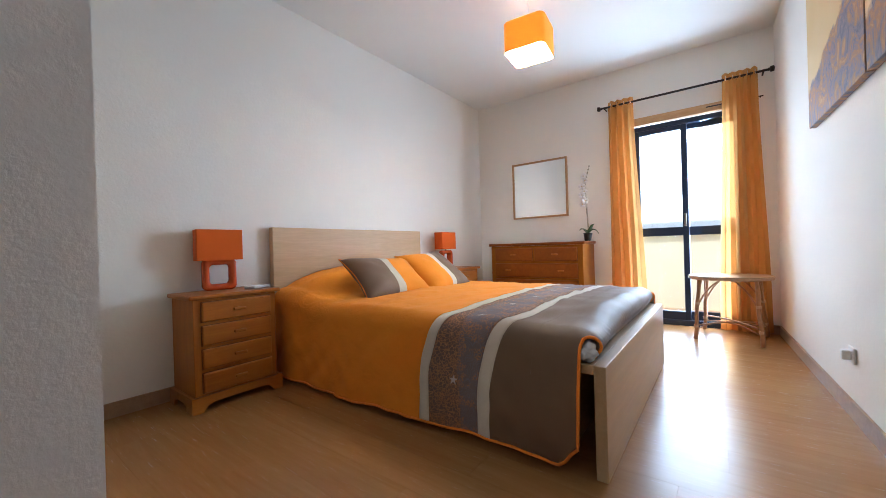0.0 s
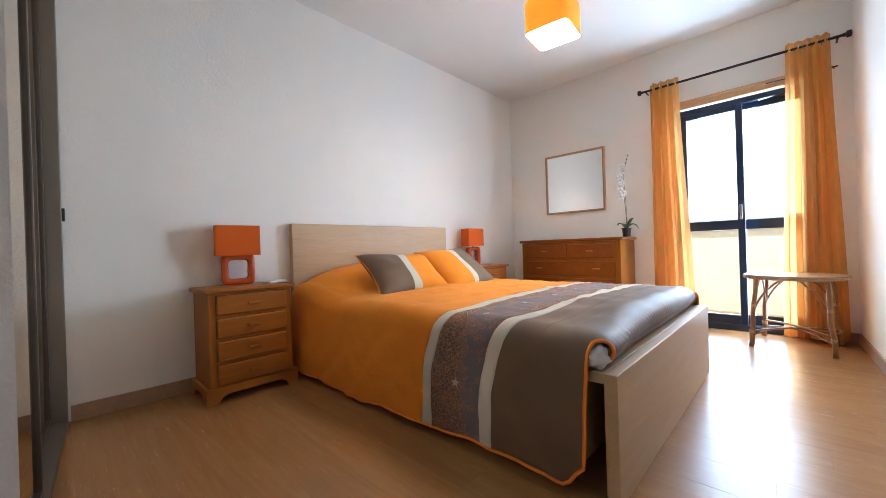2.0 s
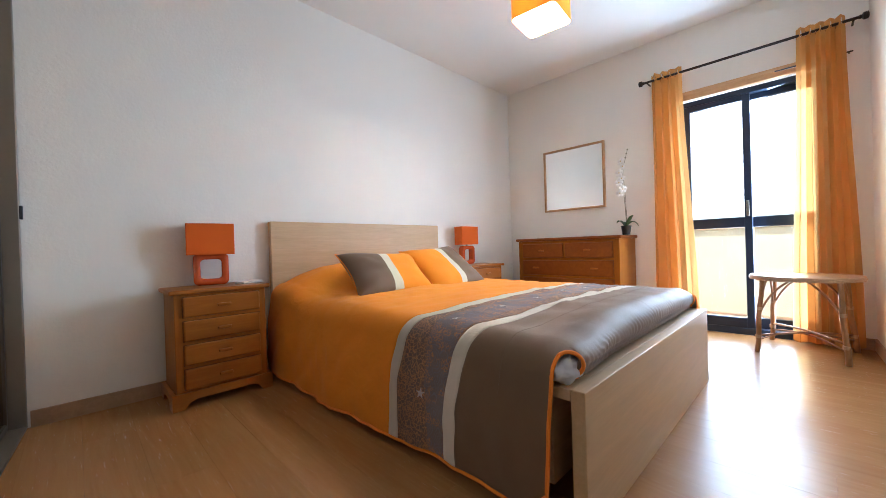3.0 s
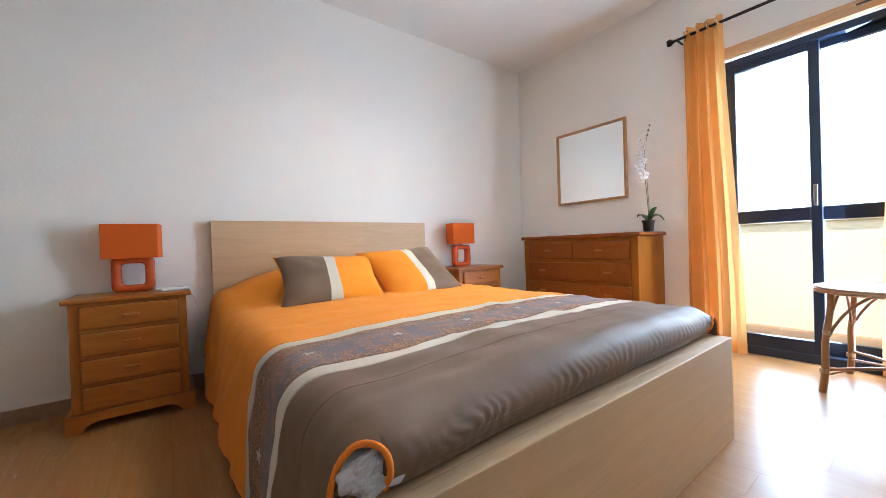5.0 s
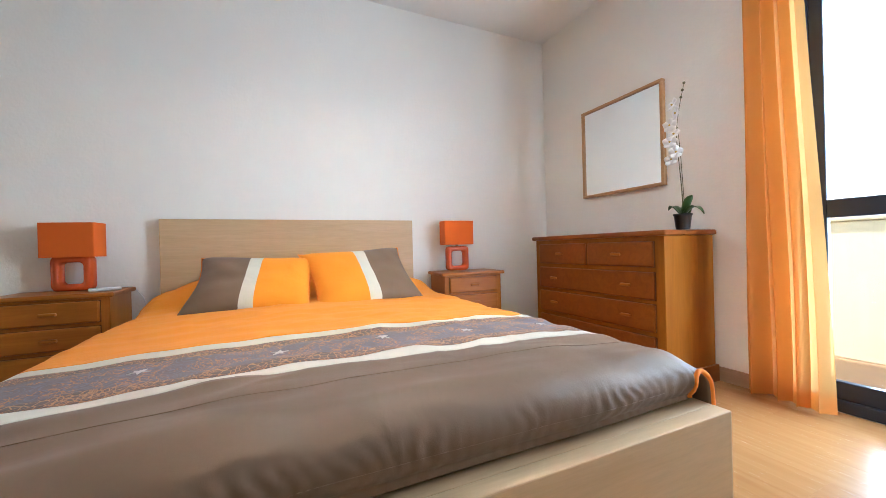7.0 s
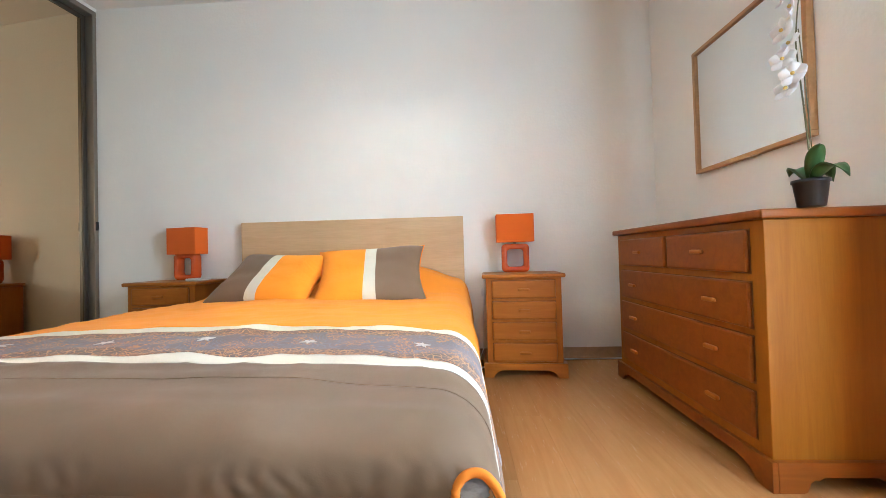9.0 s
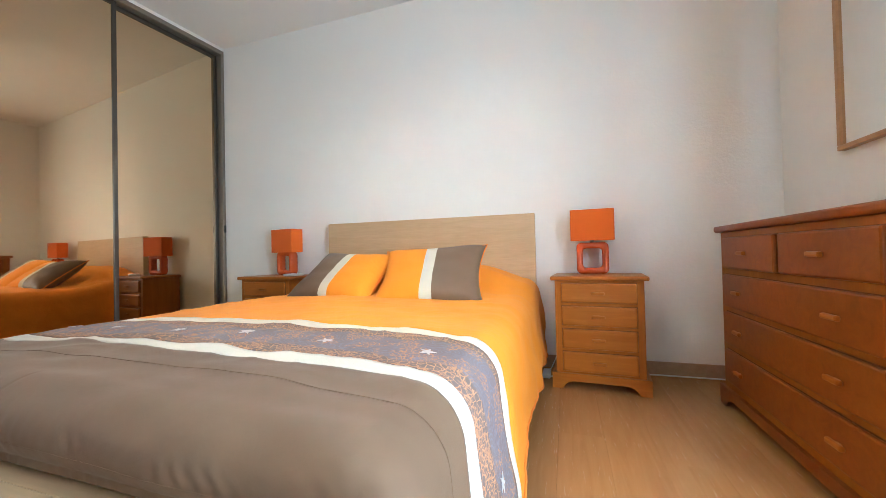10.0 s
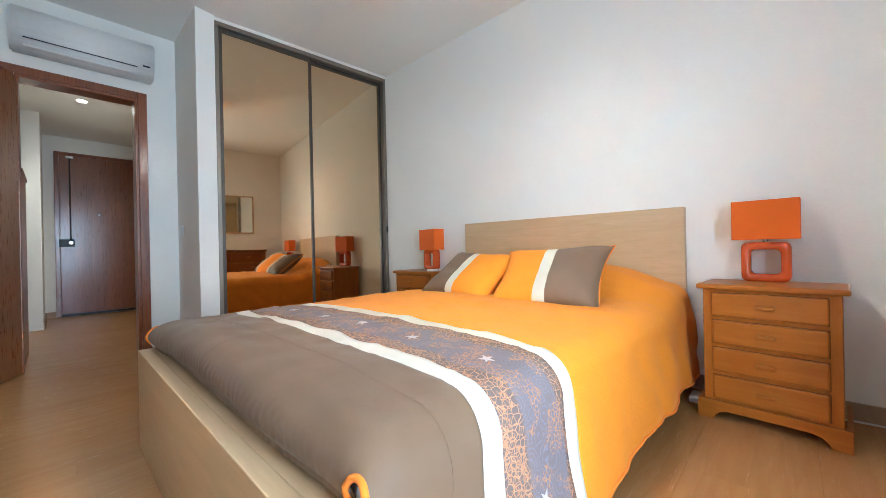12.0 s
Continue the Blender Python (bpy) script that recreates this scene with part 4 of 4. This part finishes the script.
# ---- canvas diptych ----
def canvas_mat():
    m = Nodes("painted_canvas", 0.75)
    v = m.coords()
    sep = m.n("ShaderNodeSeparateXYZ")
    m.link(v, sep.inputs[0])
    ridge = m.noise(v, 3.2, 6, 0.6)
    mul = m.n("ShaderNodeMath")
    mul.operation, mul.inputs[1].default_value = "MULTIPLY", 0.30
    m.link(ridge, mul.inputs[0])
    slope = m.n("ShaderNodeMath")
    slope.operation, slope.inputs[1].default_value = "MULTIPLY_ADD", 0.45
    m.link(sep.outputs["Y"], slope.inputs[0])
    m.link(sep.outputs["Z"], slope.inputs[2])
    h = m.n("ShaderNodeMath")
    h.operation = "SUBTRACT"
    m.link(slope.outputs[0], h.inputs[0])
    m.link(mul.outputs[0], h.inputs[1])
    sky_c = m.mix(m.noise(v, 2, 3), (0.72, 0.48, 0.16), (0.80, 0.66, 0.40))
    rock = m.ramp(m.noise(v, 9, 7, 0.65, 1.5), [(0.3, (0.10, 0.10, 0.16)), (0.45, (0.24, 0.20, 0.22)), (0.55, (0.42, 0.22, 0.10)), (0.7, (0.55, 0.36, 0.18))])
    c = m.mix(m.ramp(h.outputs[0], [(0.215, (0, 0, 0)), (0.245, (1, 1, 1))]), rock, sky_c)
    m.color(c)
    m.bump(m.noise(v, 300, 3), 0.2, 0.001)
    return m.m


CANVAS = canvas_mat()
for k, yc in enumerate((3.035, 2.085)):
    ang = math.degrees(math.atan2(EAST[1][0] - EAST[0][0], -(EAST[1][1] - EAST[0][1])))
    t = thing("canvas_picture", east(yc), yc, 1.575, ang, "canvas print of a hazy mountain in ochre and violet", "picture", "two-panel picture on the side wall")
    part("canvas", box(-0.036, -0.003, -0.467, 0.467, 0.0, 1.0, 0.003), CANVAS, t)

# ---- sockets, cables, switch ----
def outlet(x, y, z, rz, label):
    t = thing("wall_socket", x, y, z, rz, label, "socket")
    part("plate", box(-0.04, 0.04, -0.011, -0.001, -0.04, 0.04, 0.004), WHITEP, t)
    part("insert", lathe([(0.021, 0), (0.021, 0.002)], 20), WHITEP, t).matrix_basis = pose(0, -0.0112, 0, 90)
    return t


outlet(east(2.95), 2.95, 0.315, -88, "white wall socket with a plugged adapter")
s2 = thing("plug_adapter", east(2.95) - 0.012, 2.95, 0.315, 0, "white plug adapter in the wall socket", "plug")
part("body", box(-0.034, -0.001, -0.020, 0.020, -0.024, 0.024, 0.006), WHITEP, s2)
outlet(WX, 1.715, 0.30, 90, "white wall socket behind the bedside cabinet")
sw = thing("light_switch", -0.80, -0.10, 1.09, 90, "white rocker light switch on the pier", "switch")
part("plate", box(-0.04, 0.04, -0.01, -0.001, -0.04, 0.04, 0.004), WHITEP, sw)
part("rocker", box(-0.025, 0.025, -0.014, -0.0105, -0.03, 0.03, 0.003), WHITEP, sw)
strip = thing("extension_lead", -2.50, 3.535, 0.0, 0, "white extension socket on the floor by the bed", "extension lead")
part("block", box(-0.02, 0.10, -0.025, 0.025, 0.0, 0.032, 0.006), WHITEP, strip)
cable("lamp_cable", [(-2.55, 3.87, 0.68), (-2.63, 3.70, 0.675), (-2.645, 3.612, 0.60), (-2.645, 3.605, 0.35), (-2.62, 3.600, 0.10), (-2.57, 3.56, 0.02), (-2.521, 3.535, 0.016)], 0.0035, "white lamp cable hanging behind the bedside cabinet")
cable("floor_cable", [(-2.43, 3.561, 0.006), (-2.50, 3.62, 0.005), (-2.60, 3.80, 0.005), (-2.635, 4.2, 0.005), (-2.64, 4.6, 0.005), (-2.635, 4.9, 0.005)], 0.0045, "white cable lying along the skirting")
inline = thing("cable_switch", -2.645, 3.605, 0.52, 0, "white inline switch on the lamp cable", "switch")
part("body", box(-0.012, 0.012, -0.010, 0.010, -0.03, 0.03, 0.005), WHITEP, inline)
cable("lamp_cable", [(-2.56, 1.40, 0.68), (-2.64, 1.60, 0.675), (-2.645, 1.65, 0.60), (-2.64, 1.69, 0.45), (-2.645, 1.66, 0.36), (-2.645, 1.70, 0.31)], 0.003, "thin white lamp cable hanging behind the bedside cabinet")
remote = thing("remote_control", -2.42, 1.535, 0.673, 20, "white air conditioner remote lying on the cabinet", "remote control")
part("body", box(-0.045, 0.045, -0.07, 0.07, 0.0, 0.016, 0.006, 3), WHITEP, remote)

# ---- air conditioner ----
ac = thing("air_conditioner", -0.20, DY, 2.42, 0, "white split air conditioner above the door", "air conditioner")
prof = [(0.003, 0.0), (0.12, 0.0), (0.175, 0.05), (0.205, 0.11), (0.205, 0.22), (0.185, 0.275), (0.15, 0.30), (0.003, 0.30)]
bm = bmesh.new()
ends = [[bm.verts.new((sx, y, z)) for y, z in prof] for sx in (-0.42, 0.42)]
bm.faces.new(ends[0])
bm.faces.new(ends[1])
for q in range(len(prof)):
    r = (q + 1) % len(prof)
    bm.faces.new((ends[0][q], ends[0][r], ends[1][r], ends[1][q]))
bmesh.ops.bevel(bm, geom=[e for e in bm.edges], offset=0.012, segments=3, affect="EDGES")
part("casing", bm, WHITEP, ac, "rounded white casing", True)
bm = box(-0.30, 0.35, -0.003, 0.003, -0.028, 0.028, 0.002)
fl = part("flap", bm, WHITEP, ac, "hinged air flap")
fl.matrix_basis = pose(0, 0.1545, 0.026, 42)
part("slot", box(-0.30, 0.35, 0.186, 0.1915, 0.062, 0.069), BLACK, ac, "dark air slot")
part("display", box(-0.385, -0.335, 0.1935, 0.198, 0.078, 0.09), BLACK, ac, "small display")

# ---- bedroom door ----
casing = thing("door_1", 0, 0, 0, 0, "red-brown wooden bedroom door frame", "door frame", kind="structure")
for a in ((DOOR[0] - 0.066, DOOR[0] - 0.001, 0, DOOR[2] + 0.066), (DOOR[1] + 0.001, DOOR[1] + 0.066, 0, DOOR[2] + 0.066), (DOOR[0] - 0.0005, DOOR[1] + 0.0005, DOOR[2] + 0.001, DOOR[2] + 0.066)):
    part("architrave", box(a[0], a[1], DY + 0.001, DY + 0.016, a[2], a[3], 0.004), MAHOGANY, casing)
for a in ((DOOR[0], DOOR[0] + 0.022, 0, DOOR[2]), (DOOR[1] - 0.022, DOOR[1], 0, DOOR[2]), (DOOR[0] + 0.0225, DOOR[1] - 0.0225, DOOR[2] - 0.022, DOOR[2])):
    part("jamb", box(a[0], a[1], DY - 0.152, DY + 0.012, a[2], a[3], 0.003), MAHOGANY, casing)
leaf = thing("bedroom_door", DOOR[1] - 0.015, DY + 0.02, 0.006, -22, "red-brown wooden door standing open into the bedroom", "door")
part("panel", box(0.0, 0.038, 0.0, 0.69, 0.0, DOOR[2] - 0.03, 0.003), MAHOGANY, leaf)
bm = tube([(-0.001, 0.63, 1.08), (-0.05, 0.63, 1.08), (-0.055, 0.62, 1.08), (-0.055, 0.52, 1.08)], 0.009, 10)
part("door_handle", bm, CHROME, leaf, "metal lever handle", True)

# ---- hall ----
HH = 2.62
bm = box(0.28, 0.40, -2.6, DY - 0.152, -0.1, HH)
add_box(bm, 0.12, 0.40, -3.75, -2.601, -0.1, HH)
solid("wall_hall_east", bm, WALL, "white plastered hall wall", "wall", "structure")
solid("wall_hall_west", box(-1.25, -1.10, -3.75, DY - 0.152, -0.1, HH), WALL, "white plastered hall wall", "wall", "structure")
solid("wall_hall_south", box(-1.25, 0.40, -3.9, -3.75, -0.1, HH), WALL, "white plastered end wall of the hall", "wall", "structure")
solid("wall_hall_north", box(-1.25, -0.947, DY - 0.15, DY, -0.1, HH), WALL, "white plastered wall stub of the hall", "wall", "structure")
solid("hall_ceiling", box(-1.25, 0.40, -3.9, DY - 0.152, HH, HH + 0.1), CEIL, "white hall ceiling", "ceiling", "structure")
entry = thing("entrance_door", -0.46, -3.75, 0.0, 0, "dark reddish wooden entrance door with lock and rod", "door")
bm = bmesh.new()
for a in ((-0.47, -0.42, 0, 2.40), (0.42, 0.47, 0, 2.40), (-0.42, 0.42, 2.35, 2.40)):
    add_box(bm, a[0], a[1], 0.001, 0.03, a[2], a[3], 0.004)
part("frame", bm, MAHOGANY, entry)
part("panel", box(-0.418, 0.418, 0.002, 0.026, 0.04, 2.348, 0.003), MAHOGANY, entry)
part("sweep", box(-0.418, 0.418, 0.002, 0.034, 0.006, 0.038, 0.003), BLACK, entry, "dark draught strip")
part("lock_case", box(0.27, 0.43, 0.027, 0.07, 1.02, 1.13, 0.006), BLACK, entry, "dark lock case")
part("lock_knob", lathe([(0.03, 0.0), (0.032, 0.02), (0.02, 0.03)], 16), CHROME, entry).matrix_basis = pose(0.31, 0.071, 1.075, -90)
part("lock_rod", tube([(0.31, 0.038, 1.13), (0.31, 0.038, 2.33)], 0.008, 8), IRON, entry, "vertical lock rod")
part("rod_guide", box(0.27, 0.35, 0.027, 0.05, 2.31, 2.345, 0.004), CHROME, entry)
part("peephole", lathe([(0.012, 0), (0.014, 0.006)], 12), CHROME, entry).matrix_basis = pose(0.0, 0.027, 1.50, -90)
for xa, xb in ((0.012, 0.12), (-1.10, -0.935)):
    solid("baseboard", box(xa, xb, -3.75, -3.737, 0, 0.085), SKIRT, "brown wooden skirting board in the hall", "skirting board", "structure")
solid("baseboard", box(0.107, 0.12, -3.736, -2.6, 0, 0.085), SKIRT, "brown wooden skirting board in the hall", "skirting board", "structure")
cab = thing("hall_cabinet", 0.222, -0.80, 0, 0, "shallow brown wooden cabinet in the hall", "cabinet")
part("body", box(-0.035, 0.034, -0.33, 0.33, 0.0, 1.56, 0.004), MAHOGANY, cab)
part("top", box(-0.045, 0.034, -0.345, 0.345, 1.561, 1.585, 0.004), MAHOGANY, cab)
for x, y in ((-0.22, -1.80),):
    dl = thing("downlight", x, y, HH, 0, "round recessed ceiling downlight, lit", "lamp", "hall downlights")
    part("ring", lathe([(0.05, -0.008), (0.055, -0.005), (0.055, -0.001), (0.04, -0.001), (0.04, -0.008)], 24), WHITEP, dl)
    part("lens", lathe([(0.039, -0.014), (0.043, -0.009)], 20), DOWNLIGHT, dl, "glowing lens")

# ---- floor planks ----
PL, PW = 1.2, 0.193
plank_meshes = {}


def plank(x0, x1, y0, y1):
    key = (round(x1 - x0, 3), round(y1 - y0, 3))
    if key not in plank_meshes:
        plank_meshes[key] = mesh_of(box(0, key[0] - 0.0003, 0, key[1] - 0.0003, -0.009, 0.0, 0.0003, 1), "plank", OAK)
    ob = new("plank", plank_meshes[key])
    ob.parent = floor
    ob.location = (x0, y0, 0)


def lay(xa, xb, ya, yb, shift):
    """Staggered planks over a rectangle of floor, cut at its edges."""
    row, y = 0, ya
    while y < yb - 0.004:
        x = xa - ((row * 0.437 + shift) % 1.0) * PL
        while x < xb - 0.004:
            a, b = max(x, xa), min(x + PL, xb)
            if b - a > 0.004:
                plank(a, b, y, min(y + PW, yb))
            x += PL
        y += PW
        row += 1


lay(WX, 0.74, DY - 0.15, WY + 0.03, 0.0)
lay(-1.10, 0.28, -3.75, DY - 0.1505, 0.3)
